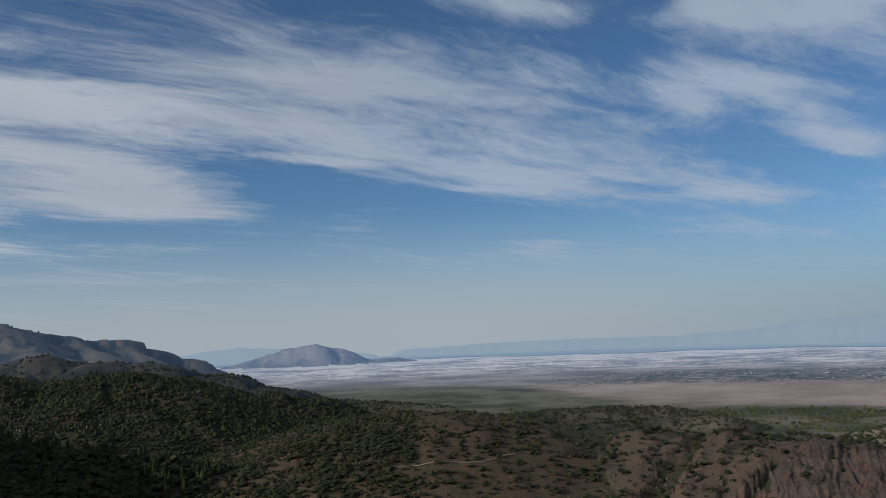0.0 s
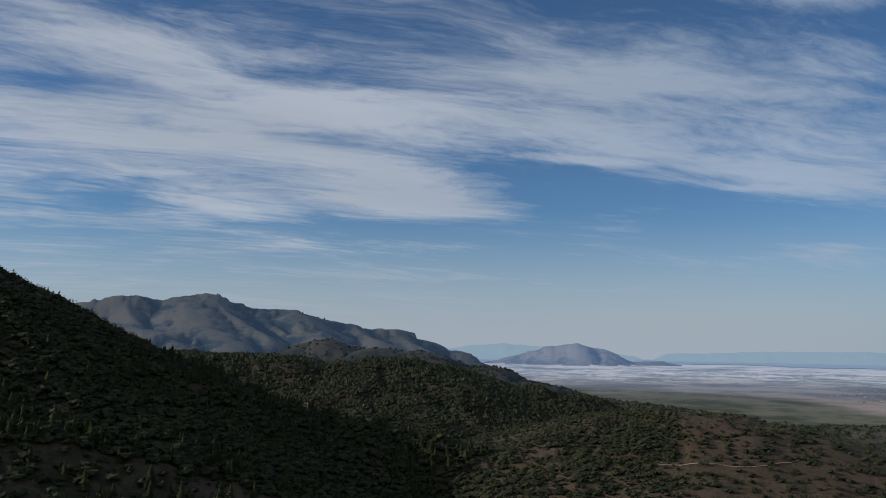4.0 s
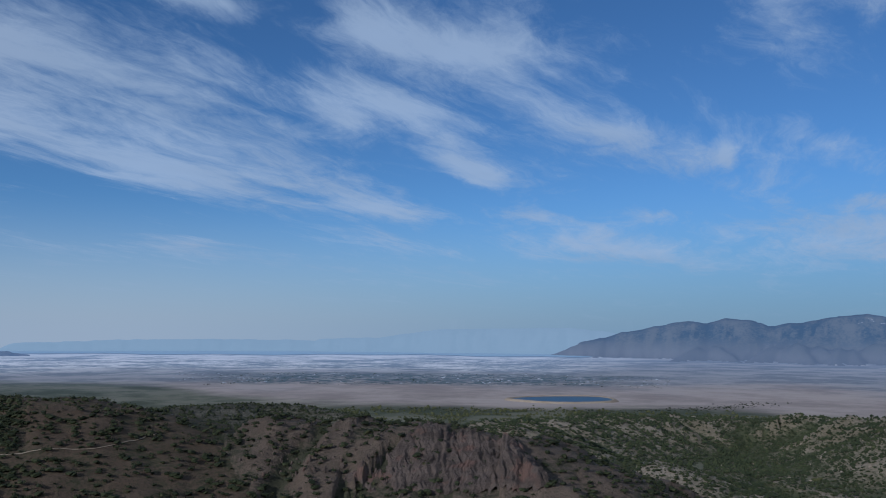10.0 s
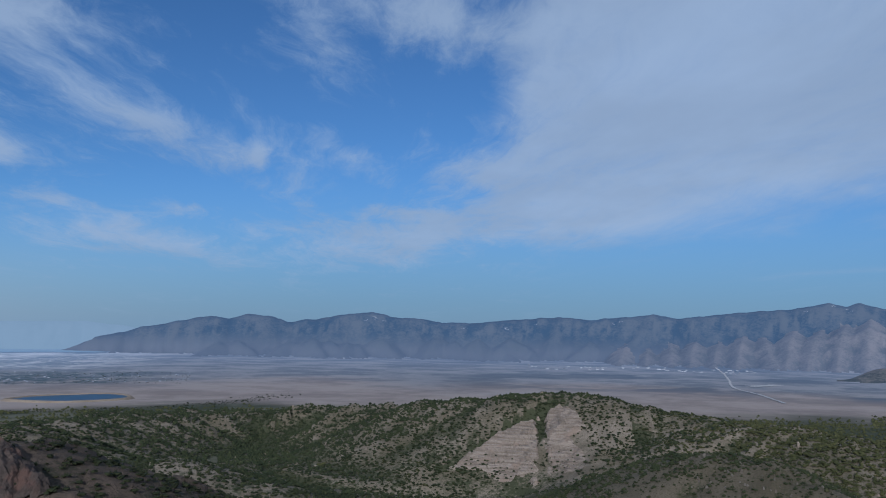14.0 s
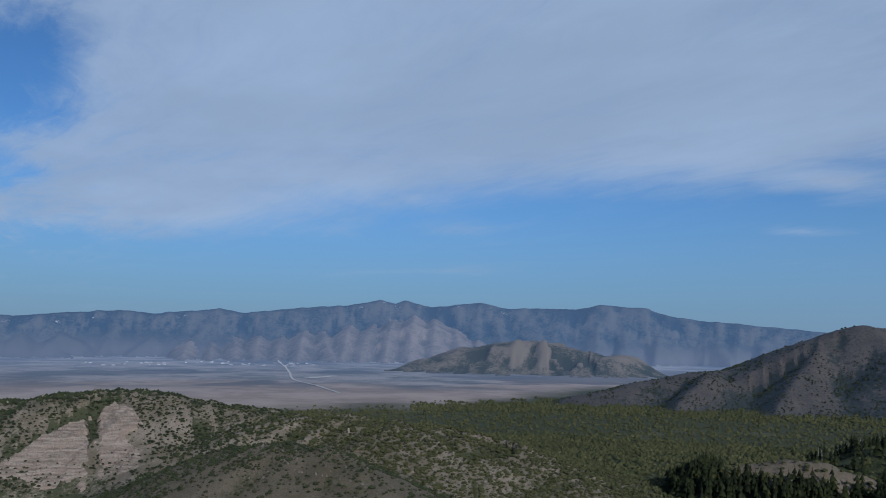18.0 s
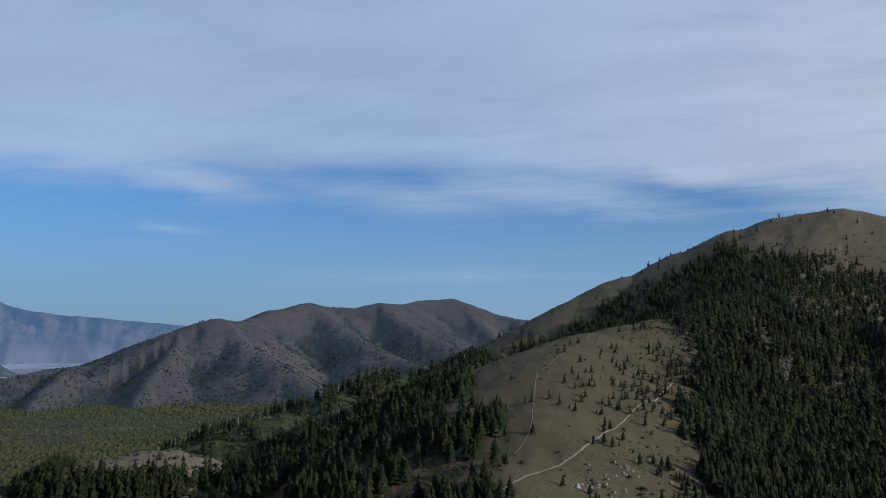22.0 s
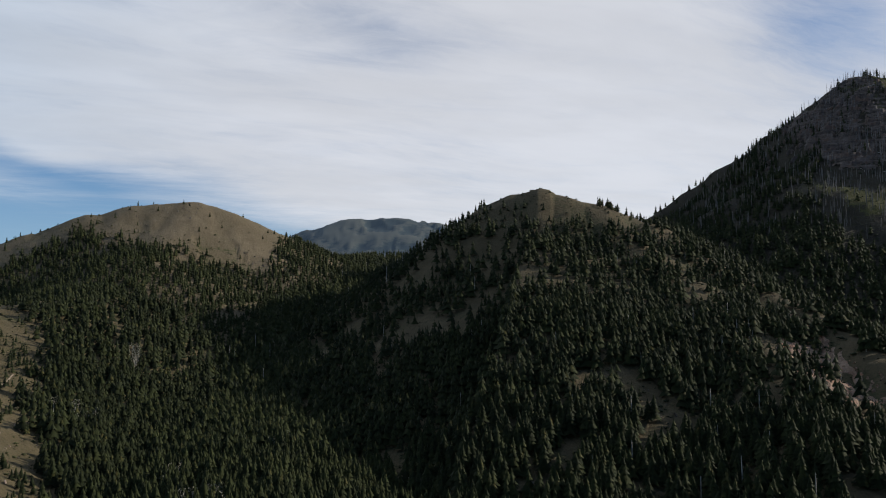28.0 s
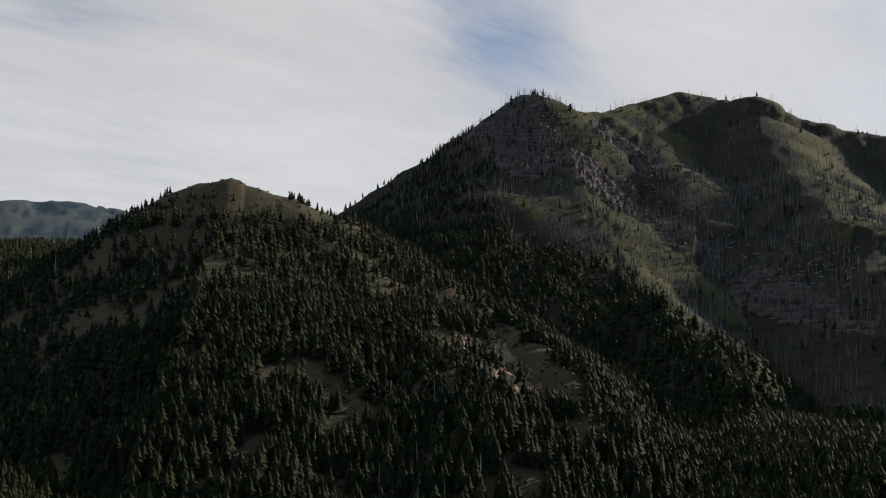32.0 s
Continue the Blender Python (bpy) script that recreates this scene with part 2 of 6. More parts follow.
def soil(name, earth, pale, growth, big=0.012, small=0.35, grown=(0.45, 0.65), relief=1.2, gully_tone=0.35, lee=0.0, haze_glow=0.0):
    """Dry mountain ground: two earths mixed at hill scale, low growth at plant scale, stones."""
    mat, n, bsdf, p = material(name)
    hill = n.noise(p, big, 5, 0.6)
    patch = n.noise(p, big * 5, 5, 0.65)
    fine = n.noise(p, small, 6, 0.7)
    base = n.mix(n.span(n.math("ADD", n.math("MULTIPLY", hill, 0.5), n.math("MULTIPLY", patch, 0.5)), 0.40, 0.60), earth, pale)
    plants = n.math("ADD", n.math("MULTIPLY", patch, 0.45), n.math("MULTIPLY", fine, 0.55))
    plants = n.math("ADD", plants, n.math("MULTIPLY", hollows(n), gully_tone))      # brush keeps to the gullies, and their shade is painted in with it
    if lee:                                                   # brush by facing; shade of sides turned from the sun painted in
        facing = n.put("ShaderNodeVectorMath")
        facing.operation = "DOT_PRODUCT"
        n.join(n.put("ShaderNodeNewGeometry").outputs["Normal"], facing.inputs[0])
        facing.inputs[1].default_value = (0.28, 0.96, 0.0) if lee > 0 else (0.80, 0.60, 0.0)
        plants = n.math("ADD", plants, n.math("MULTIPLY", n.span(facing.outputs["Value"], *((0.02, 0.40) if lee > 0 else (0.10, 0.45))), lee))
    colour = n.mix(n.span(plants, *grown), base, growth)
    tufts = n.noise(p, small * 2.6, 3, 0.6)
    colour = n.mix(n.math("MULTIPLY", n.span(tufts, 0.54, 0.64), 0.6), colour, growth)
    colour = n.mix(n.math("MULTIPLY", n.span(n.noise(p, small * 3, 3, 0.6), 0.35, 0.75), 0.5), colour, n.mix(1.0, colour, (0.55, 0.55, 0.55), "MULTIPLY"))
    finish(n, bsdf, colour, 0.95, fine, 0.7, relief)
    # haze before the slope added as emission
    if haze_glow:
        n.feed(bsdf.inputs["Emission Color"], HAZE_TINT)
        bsdf.inputs["Emission Strength"].default_value = haze_glow
    return mat


def distant(name, dark, light, haze_glow, glow, scale=0.004, drawn=1.0, pale_foot=None, fold=0.5, soft=0.09):
    """Ground and ranges far out, their haze painted in as bluish colour and a faint glow."""
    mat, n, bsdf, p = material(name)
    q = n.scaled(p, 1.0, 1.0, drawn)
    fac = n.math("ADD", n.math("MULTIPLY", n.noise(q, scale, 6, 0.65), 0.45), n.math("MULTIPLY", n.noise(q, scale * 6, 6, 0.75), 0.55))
    # hollows take the dark colour, for brush and gully shade together
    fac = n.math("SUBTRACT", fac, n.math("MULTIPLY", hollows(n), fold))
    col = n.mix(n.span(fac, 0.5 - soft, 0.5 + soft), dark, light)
    if pale_foot:                                                   # paler foot of the range: gravel fans, with low haze painted in
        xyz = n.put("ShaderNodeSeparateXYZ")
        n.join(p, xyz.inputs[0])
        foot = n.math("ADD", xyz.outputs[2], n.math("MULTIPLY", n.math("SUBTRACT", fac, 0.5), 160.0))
        col = n.mix(n.math("MULTIPLY", n.span(foot, -20.0, -105.0), 0.85), col, pale_foot)
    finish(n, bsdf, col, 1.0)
    n.feed(bsdf.inputs["Emission Color"], haze_glow)
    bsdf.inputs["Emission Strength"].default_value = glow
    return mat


M = {
    "scrub_slope": soil("scrub_soil", (0.050, 0.038, 0.026), (0.088, 0.066, 0.046), (0.026, 0.030, 0.014), grown=(0.42, 0.62)),
    "shrubby_knoll": soil("knoll_soil", (0.074, 0.051, 0.034), (0.098, 0.069, 0.046), (0.036, 0.037, 0.018), grown=(0.45, 0.62)),
    "rocky_knoll": soil("red_stony_soil", (0.090, 0.066, 0.049), (0.125, 0.092, 0.068), (0.046, 0.044, 0.026), grown=(0.46, 0.62), relief=2.0),
    "dark_hill": soil("juniper_soil", (0.050, 0.038, 0.026), (0.082, 0.063, 0.043), (0.023, 0.028, 0.015), grown=(0.42, 0.60)),
    "green_hill": soil("green_hill_soil", (0.150, 0.124, 0.084), (0.280, 0.228, 0.172), (0.062, 0.066, 0.034), grown=(0.45, 0.60), gully_tone=0.6),
    "stony_hillock": soil("stony_soil", (0.092, 0.076, 0.050), (0.138, 0.114, 0.080), (0.048, 0.051, 0.022), grown=(0.50, 0.66)),
    "green_flats": soil("oak_ground", (0.085, 0.088, 0.040), (0.120, 0.115, 0.060), (0.050, 0.062, 0.024), grown=(0.38, 0.56)),
    "tan_hillock": soil("bare_soil", (0.140, 0.111, 0.076), (0.170, 0.136, 0.098), (0.076, 0.072, 0.038), grown=(0.56, 0.70)),
    "sage_mountain": soil("sage_slope", (0.060, 0.050, 0.041), (0.086, 0.071, 0.058), (0.026, 0.030, 0.023), big=0.006, small=0.10, grown=(0.50, 0.66), relief=2.0, gully_tone=0.5, lee=0.15, haze_glow=0.034),
    "forest_ridge": soil("ridge_ground", (0.058, 0.062, 0.025), (0.092, 0.088, 0.038), (0.038, 0.052, 0.018), grown=(0.42, 0.60)),
    "forest_valley": soil("forest_floor", (0.034, 0.042, 0.016), (0.060, 0.062, 0.025), (0.026, 0.040, 0.013), grown=(0.42, 0.60)),
    "wooded_hill": soil("wooded_hill_soil", (0.078, 0.061, 0.033), (0.118, 0.091, 0.051), (0.042, 0.046, 0.019), grown=(0.46, 0.64)),
    "bare_spur": soil("bare_grass", (0.090, 0.071, 0.037), (0.116, 0.091, 0.050), (0.046, 0.050, 0.018), grown=(0.50, 0.66)),
    "bald_mountain": soil("dry_grass", (0.125, 0.097, 0.058), (0.155, 0.121, 0.076), (0.058, 0.062, 0.022), grown=(0.54, 0.68)),
    "burnt_mountain": soil("burnt_slope", (0.030, 0.026, 0.020), (0.052, 0.044, 0.032), (0.080, 0.076, 0.025), grown=(0.42, 0.56), relief=3.0, gully_tone=-0.8, lee=-0.30),
    "bench": soil("bench_soil", (0.062, 0.054, 0.038), (0.185, 0.160, 0.122), (0.024, 0.029, 0.016), grown=(0.42, 0.60)),
    "dark_ridge": distant("dark_ridge_slope", (0.012, 0.017, 0.013), (0.045, 0.040, 0.030), HAZE_TINT, 0.030, 0.02),
    "far_mountain": distant("far_slope", (0.026, 0.038, 0.038), (0.070, 0.075, 0.060), HAZE_TINT, 0.045, 0.008),
    "north_range": distant("north_range_slope", (0.012, 0.022, 0.026), (0.080, 0.073, 0.056), HAZE_TINT, 0.092, 0.008, fold=0.45, soft=0.10),
    "middle_hill": distant("middle_hill_slope", (0.036, 0.042, 0.033), (0.150, 0.126, 0.098), HAZE_TINT, 0.085, 0.02, fold=0.40, soft=0.10),
    "east_range": distant("east_range_slope", (0.014, 0.029, 0.044), (0.076, 0.078, 0.076), HAZE_TINT, 0.22, 0.012, pale_foot=(0.108, 0.103, 0.102), fold=0.30, soft=0.12),
    "foothill": distant("foothill_slope", (0.080, 0.078, 0.076), (0.185, 0.157, 0.140), HAZE_TINT, 0.19, 0.016, fold=0.22, soft=0.15),
    "island_mountain": distant("island_slope", (0.055, 0.06, 0.066), (0.15, 0.138, 0.13), HAZE_TINT, 0.29, 0.006, fold=0.30, soft=0.10),
    # nearly all haze glow, close to the sky's colour
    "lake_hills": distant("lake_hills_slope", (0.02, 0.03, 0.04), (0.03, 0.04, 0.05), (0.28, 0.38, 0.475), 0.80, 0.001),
}
for copy, source in (("juniper_hill", "dark_hill"), ("pointed_hill", "dark_ridge"),
                     ("far_sage_peak", "sage_mountain"),
                     ("hazy_west_hills", "lake_hills"), ("lake_hills_west", "lake_hills"), ("rear_ridge", "burnt_mountain")):
    M[copy] = M[source]


def valley_material():
    """Basin floor: scrub plain, a tan belt, green fields, the town's dark trees, grey mud and white salt towards the lake."""
    mat, n, bsdf, p = material("valley_floor")
    xyz = n.put("ShaderNodeSeparateXYZ")
    n.join(p, xyz.inputs[0])
    x, y, z = xyz.outputs
    out = n.math("SQRT", n.math("ADD", n.math("MULTIPLY", x, x), n.math("MULTIPLY", y, y)))
    turn = n.math("MULTIPLY", n.math("ARCTAN2", x, y), 57.2958)
    broad = n.noise(p, 0.0016, 5, 0.6)
    mid = n.noise(p, 0.006, 9, 0.72)
    fine = n.noise(p, 0.035, 5, 0.7)
    shift = n.span(turn, 78, 95, 0.0, -900.0)
    far = n.math("ADD", n.math("ADD", out, shift), n.math("MULTIPLY", n.math("SUBTRACT", broad, 0.5), 1400.0))
    near_plain = n.mix(n.span(n.math("ADD", mid, n.span(turn, 60, 75, 0.0, -0.2)), 0.40, 0.60), (0.050, 0.056, 0.028), (0.15, 0.14, 0.095))
    tan_plain = n.mix(n.span(mid, 0.38, 0.62), (0.25, 0.20, 0.172), (0.37, 0.30, 0.255))
    grey_plain = n.mix(n.span(mid, 0.40, 0.60), (0.15, 0.155, 0.165), (0.29, 0.27, 0.26))
    mud = n.mix(n.span(n.math("ADD", n.math("MULTIPLY", mid, 0.6), n.math("MULTIPLY", fine, 0.4)), 0.44, 0.58), (0.19, 0.215, 0.235), (0.66, 0.62, 0.59))
    belt = n.math("SUBTRACT", far, n.span(turn, 14, -6, 0.0, 850.0))
    col = n.mix(n.span(belt, 1150, 1500), near_plain, tan_plain)
    col = n.mix(n.span(far, 1750, 2250), col, grey_plain)
    north = n.span(turn, 36, 24)
    col = n.mix(n.math("MULTIPLY", n.span(far, 2300, 2900), north), col, mud)
    salt = n.math("MULTIPLY", n.span(far, 3500, 3900), north)
    col = n.mix(n.math("MULTIPLY", salt, n.span(mid, 0.35, 0.50)), col, (0.56, 0.53, 0.51))
    town = n.math("MULTIPLY", n.span(turn, 2, 10), n.span(turn, 36, 28))
    town = n.math("MULTIPLY", n.math("MULTIPLY", n.span(out, 1850, 1980), n.span(out, 2500, 2300)), town)
    col = n.mix(n.math("MULTIPLY", town, n.span(fine, 0.42, 0.56)), col, (0.060, 0.085, 0.085))
    # dark bands of cloud shadow painted into the far plain's colour
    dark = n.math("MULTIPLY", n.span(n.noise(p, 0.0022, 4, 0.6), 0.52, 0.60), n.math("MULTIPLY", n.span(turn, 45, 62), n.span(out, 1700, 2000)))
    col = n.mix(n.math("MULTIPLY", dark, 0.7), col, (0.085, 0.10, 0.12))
    finish(n, bsdf, col, 0.95)
    # haze over the plain painted as glow that grows with distance
    n.feed(bsdf.inputs["Emission Color"], HAZE_TINT)
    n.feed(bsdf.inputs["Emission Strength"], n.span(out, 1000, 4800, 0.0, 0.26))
    return mat


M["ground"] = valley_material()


# ---- crests of hills and ranges: name, fall per metre, roundness, places ----
RIDGES = []


def ridge(name, fall, roundness, places):
    RIDGES.append((name, fall, roundness, places))


ridge("scrub_slope", 0.52, 10, [(-350, 266, 40), (-331, 275, 29), (-314, 286, 20), (-301, 293, 11), (-290, 297, 3), (-273, 306, -7), (-251, 318, -18), (-212, 339, -31), (-178, 358, -39), (-154, 369, -44), (-133, 372, -49)])
ridge("scrub_slope", 0.52, 10, [(-371, 255, 52), (-350, 266, 40)])
ridge("shrubby_knoll", 0.30, 22, [(-126, 442, -52), (-107, 437, -44), (-86, 432, -38), (-67, 425, -34), (-47, 422, -32), (-27, 419, -33), (-8, 415, -36), (5, 410, -41), (18, 405, -48)])
ridge("rocky_knoll", 0.42, 26, [(35, 409, -51), (57, 396, -45), (71, 389, -42), (93, 379, -42), (109, 369, -43), (126, 358, -42), (139, 351, -43), (150, 340, -46), (160, 328, -51), (168, 316, -59), (172, 305, -67)])
ridge("juniper_hill", 0.33, 30, [(-566, 673, -26), (-535, 686, -19), (-494, 704, -18), (-451, 720, -22), (-418, 729, -31)])
ridge("dark_hill", 0.34, 30, [(-396, 672, -50), (-379, 704, -36), (-360, 737, -24), (-349, 753, -21), (-323, 775, -28), (-298, 785, -39), (-246, 803, -50), (-205, 815, -57), (-177, 811, -70), (-141, 808, -77)])
ridge("pointed_hill", 0.50, 20, [(-794, 1249, -30), (-754, 1297, -11), (-729, 1311, -6), (-694, 1330, -16), (-650, 1330, -31)])
ridge("dark_ridge", 0.35, 25, [(-613, 1203, -30), (-581, 1219, -17), (-540, 1226, -24), (-488, 1237, -41), (-421, 1230, -44), (-351, 1200, -62), (-307, 1160, -74)])
ridge("bench", 0.36, 18, [(-366, 1195, -68), (-278, 1167, -76), (-202, 1163, -80), (-128, 1143, -86), (-60, 1098, -90), (-28, 1050, -92)])
ridge("bench", 0.36, 18, [(0, 950, -86), (65, 998, -87), (135, 1041, -89), (187, 1033, -91), (236, 972, -97)])
ridge("north_range", (0.55, 0.75), 40, [(-1856, 1675, 38), (-1786, 1766, 59), (-1741, 1826, 82), (-1698, 1882, 105), (-1661, 1931, 106), (-1626, 1976, 94), (-1583, 2025, 108), (-1546, 2069, 115), (-1491, 2123, 93), (-1441, 2171, 76), (-1369, 2231, 75), (-1308, 2281, 51), (-1222, 2342, 37), (-1164, 2384, 19), (-1114, 2421, 21), (-1046, 2464, -7), (-952, 2514, -46), (-873, 2555, -78)])
ridge("north_range", 0.60, 4, [(-1530, 2052, 110), (-1378, 1941, 57), (-1220, 1830, 13), (-1118, 1754, -13)])
ridge("north_range", 0.60, 4, [(-1530, 2052, 110), (-1433, 1862, 48), (-1347, 1714, 5)])
ridge("north_range", 0.60, 4, [(-1357, 2218, 71), (-1222, 2089, 30), (-1088, 1970, -7)])
ridge("north_range", 0.60, 4, [(-1446, 2137, 74), (-1297, 2019, 29), (-1170, 1922, -4)])
ridge("north_range", 0.60, 4, [(-1221, 2341, 37), (-1137, 2249, 9), (-1028, 2169, -14)])
ridge("north_range", 0.60, 4, [(-1117, 2414, 16), (-1019, 2338, -15), (-920, 2271, -46)])
ridge("north_range", 0.60, 4, [(-1556, 2083, 111), (-1433, 1987, 54), (-1268, 1859, -1)])
ridge("north_range", 0.60, 4, [(-1688, 1871, 100), (-1534, 1754, 37), (-1409, 1663, 0)])
ridge("north_range", 0.55, 30, [(-1552, 1629, 35), (-1468, 1638, 21), (-1301, 1584, 0), (-1209, 1530, -27)])
ridge("north_range", 0.50, 30, [(-1570, 2009, 107), (-1320, 1760, 28), (-1119, 1597, -25)])
ridge("north_range", 0.50, 30, [(-1359, 2216, 74), (-1170, 1980, 13), (-996, 1849, -18)])
ridge("green_hill", 0.40, 22, [(260, 585, -69), (335, 637, -74), (416, 683, -78), (494, 704, -84), (554, 709, -86), (586, 683, -84), (607, 637, -78), (607, 581, -76), (599, 530, -74), (591, 477, -65), (596, 439, -59), (603, 394, -52), (606, 350, -51)])
ridge("green_hill", 0.40, 22, [(603, 356, -51), (607, 328, -52), (612, 296, -58), (620, 253, -62), (616, 208, -65), (608, 166, -66), (596, 128, -67), (574, 86, -70)])
ridge("green_hill", 0.28, 40, [(608, 200, -63), (599, 159, -66), (589, 116, -69), (579, 87, -74), (567, 62, -81), (549, 39, -87), (540, 17, -93), (520, -3, -98)])
ridge("green_hill", 0.33, 25, [(240, 506, -62), (267, 469, -71), (288, 433, -78), (314, 389, -88), (325, 353, -93)])
ridge("stony_hillock", 0.42, 14, [(479, 202, -70), (471, 182, -66), (464, 157, -67), (452, 130, -73), (441, 113, -79)])
ridge("green_flats", 0.14, 50, [(993, 122, -122), (1049, 33, -116), (1048, -66, -116), (988, -153, -120), (923, -224, -116), (860, -267, -109)])
ridge("tan_hillock", 0.62, 8, [(596, -67, -94), (594, -88, -84), (591, -105, -80), (587, -124, -77), (583, -141, -77), (578, -160, -83)])
ridge("sage_mountain", (0.42, 0.72), 30, [(1495, 118, -135), (1560, 16, -105), (1617, -94, -81), (1650, -184, -64), (1677, -282, -55), (1702, -363, -28), (1716, -435, 6), (1729, -501, 30), (1763, -559, 25), (1847, -626, 34), (1923, -709, 58), (1946, -789, 75), (1975, -850, 67), (1991, -936, 67), (2009, -1014, 81)])
ridge("sage_mountain", 0.58, 3, [(1727, -507, 31), (1596, -525, -20), (1481, -551, -60), (1362, -578, -97)])
ridge("sage_mountain", 0.58, 3, [(1713, -447, 10), (1561, -350, -59), (1422, -281, -115), (1347, -248, -150)])
ridge("sage_mountain", 0.58, 3, [(1587, -205, -59), (1463, -143, -104), (1366, -106, -135)])
ridge("sage_mountain", 0.58, 3, [(1946, -789, 75), (1714, -820, -11), (1592, -841, -46), (1465, -863, -71)])
ridge("sage_mountain", 0.58, 3, [(1982, -1000, 75), (1787, -1005, 16), (1598, -1028, -42)])
ridge("far_sage_peak", 0.58, 3, [(2214, -1363, 104), (2001, -1326, 34), (1842, -1292, -27)])
ridge("far_sage_peak", 0.50, 30, [(2053, -1036, 83), (2159, -1158, 84), (2214, -1264, 100), (2215, -1362, 107), (2179, -1419, 82), (2092, -1459, 55), (1986, -1518, 33)])
ridge("middle_hill", 0.36, 14, [(2625, 630, -117), (2701, 518, -84), (2771, 401, -47), (2837, 268, -22), (2845, 166, -24), (2799, 54, -40), (2749, -53, -63), (2695, -171, -102), (2635, -281, -127)])
for k in range(11):                                           # spurs of the lone hill
    u = (k + 0.5) / 11
    x, y, z = [float(np.interp(u, (0, 0.25, 0.5, 0.75, 1), q)) for q in ((2680, 2790, 2843, 2780, 2690), (550, 370, 200, 20, -180), (-95, -42, -22, -46, -104))]
    way, run = math.atan2(x, y) + math.pi + 0.45 * math.sin(k * 2.3), (z + 124) * 3.3
    ridge("middle_hill", 0.40, 4, [(x + run * v * math.sin(way), y + run * v * math.cos(way), z - 2 - (z + 122) * v) for v in (0, 0.5, 1.0)])
ridge("forest_ridge", 0.36, 12, [(676, -182, -92), (686, -219, -83), (689, -270, -67), (697, -328, -52), (699, -369, -42), (702, -425, -39), (718, -473, -31)])
ridge("bare_spur", 0.42, 26, [(524, -630, 25), (512, -562, 16), (512, -520, 12), (508, -482, 7), (499, -432, 0), (482, -390, -8), (428, -337, -23), (373, -286, -41), (325, -233, -59), (299, -200, -70)])
ridge("bald_mountain", 0.56, 26, [(762, -480, -47), (784, -537, -29), (810, -620, 3), (817, -707, 46), (805, -765, 74), (772, -838, 107), (734, -885, 133), (699, -926, 149), (652, -959, 155), (628, -975, 150), (599, -1005, 123), (563, -1037, 97), (525, -1079, 81)])
ridge("bald_mountain", 0.45, 25, [(646, -963, 155), (577, -767, 68), (561, -652, 26)])
ridge("forest_valley", 0.24, 30, [(179, -301, -79), (218, -382, -75), (269, -491, -61), (334, -638, -35), (411, -823, 12), (507, -1066, 77), (472, -1211, 92)])
ridge("far_mountain", 0.40, 60, [(1461, -2505, 183), (1337, -2630, 272), (1272, -2717, 311), (1163, -2765, 352), (1052, -2810, 361), (938, -2849, 338), (791, -2842, 296), (553, -2847, 240)])
ridge("wooded_hill", (0.85, 0.72), 14, [(336, -899, 24), (298, -881, 55), (262, -861, 74), (234, -848, 91), (214, -838, 105), (195, -832, 118), (180, -831, 126), (161, -835, 129), (137, -829, 121), (102, -824, 109), (57, -813, 89), (-7, -740, 43), (-57, -658, 11), (-88, -583, -13), (-104, -520, -33), (-105, -458, -57), (-105, -417, -81)])
ridge("wooded_hill", (0.42, 0.66), 10, [(160, -830, 125), (149, -725, 65), (137, -625, 13), (123, -526, -32), (111, -426, -61), (100, -367, -84)])
ridge("wooded_hill", 0.45, 12, [(101, -819, 105), (21, -690, 32), (-21, -600, -5), (-44, -518, -31), (-49, -447, -56)])
ridge("wooded_hill", 0.45, 10, [(120, -829, 114), (116, -751, 67), (114, -691, 33), (85, -614, -4), (56, -537, -31), (33, -509, -40), (15, -470, -56), (0, -430, -71)])
ridge("wooded_hill", 0.55, 8, [(54, -517, -37), (63, -446, -65), (72, -404, -76), (81, -371, -83)])
ridge("burnt_mountain", 0.55, 14, [(-205, -1279, 328), (-158, -1139, 207), (-111, -994, 112), (-74, -877, 45), (-50, -778, 4)])
ridge("burnt_mountain", 0.92, 22, [(141, -1000, 32), (109, -1074, 66), (72, -1148, 104), (42, -1179, 130), (-5, -1220, 166), (-64, -1258, 210), (-117, -1285, 263), (-162, -1290, 300), (-205, -1284, 334), (-233, -1289, 331), (-273, -1312, 319), (-339, -1358, 326), (-420, -1440, 362), (-526, -1511, 405), (-579, -1513, 394), (-617, -1476, 380), (-636, -1446, 380), (-661, -1413, 349), (-720, -1373, 316), (-757, -1353, 300), (-806, -1324, 287), (-922, -1246, 252)])
ridge("burnt_mountain", (0.85, 0.62), 10, [(-256, -1295, 312), (-247, -1154, 226), (-230, -953, 108), (-240, -815, 37), (-251, -707, -7), (-247, -612, -33)])
ridge("burnt_mountain", 0.55, 20, [(-636, -1446, 374), (-547, -1124, 192), (-500, -923, 107), (-464, -771, 41), (-398, -576, -22)])
ridge("burnt_mountain", 0.55, 16, [(-420, -1440, 360), (-386, -1189, 210), (-383, -1010, 116)])
ridge("burnt_mountain", 0.30, 30, [(-241, -506, -74), (-245, -413, -72), (-243, -355, -75)])
ridge("island_mountain", 0.55, 15, [(-1236, 3804, -105), (-1109, 3843, -73), (-981, 3877, -38), (-858, 3906, -24), (-749, 3929, -45), (-673, 3942, -79), (-605, 3953, -102), (-487, 3970, -96), (-411, 3978, -111)])
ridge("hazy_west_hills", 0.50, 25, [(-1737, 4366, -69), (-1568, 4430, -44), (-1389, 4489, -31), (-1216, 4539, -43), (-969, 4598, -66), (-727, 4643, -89)])
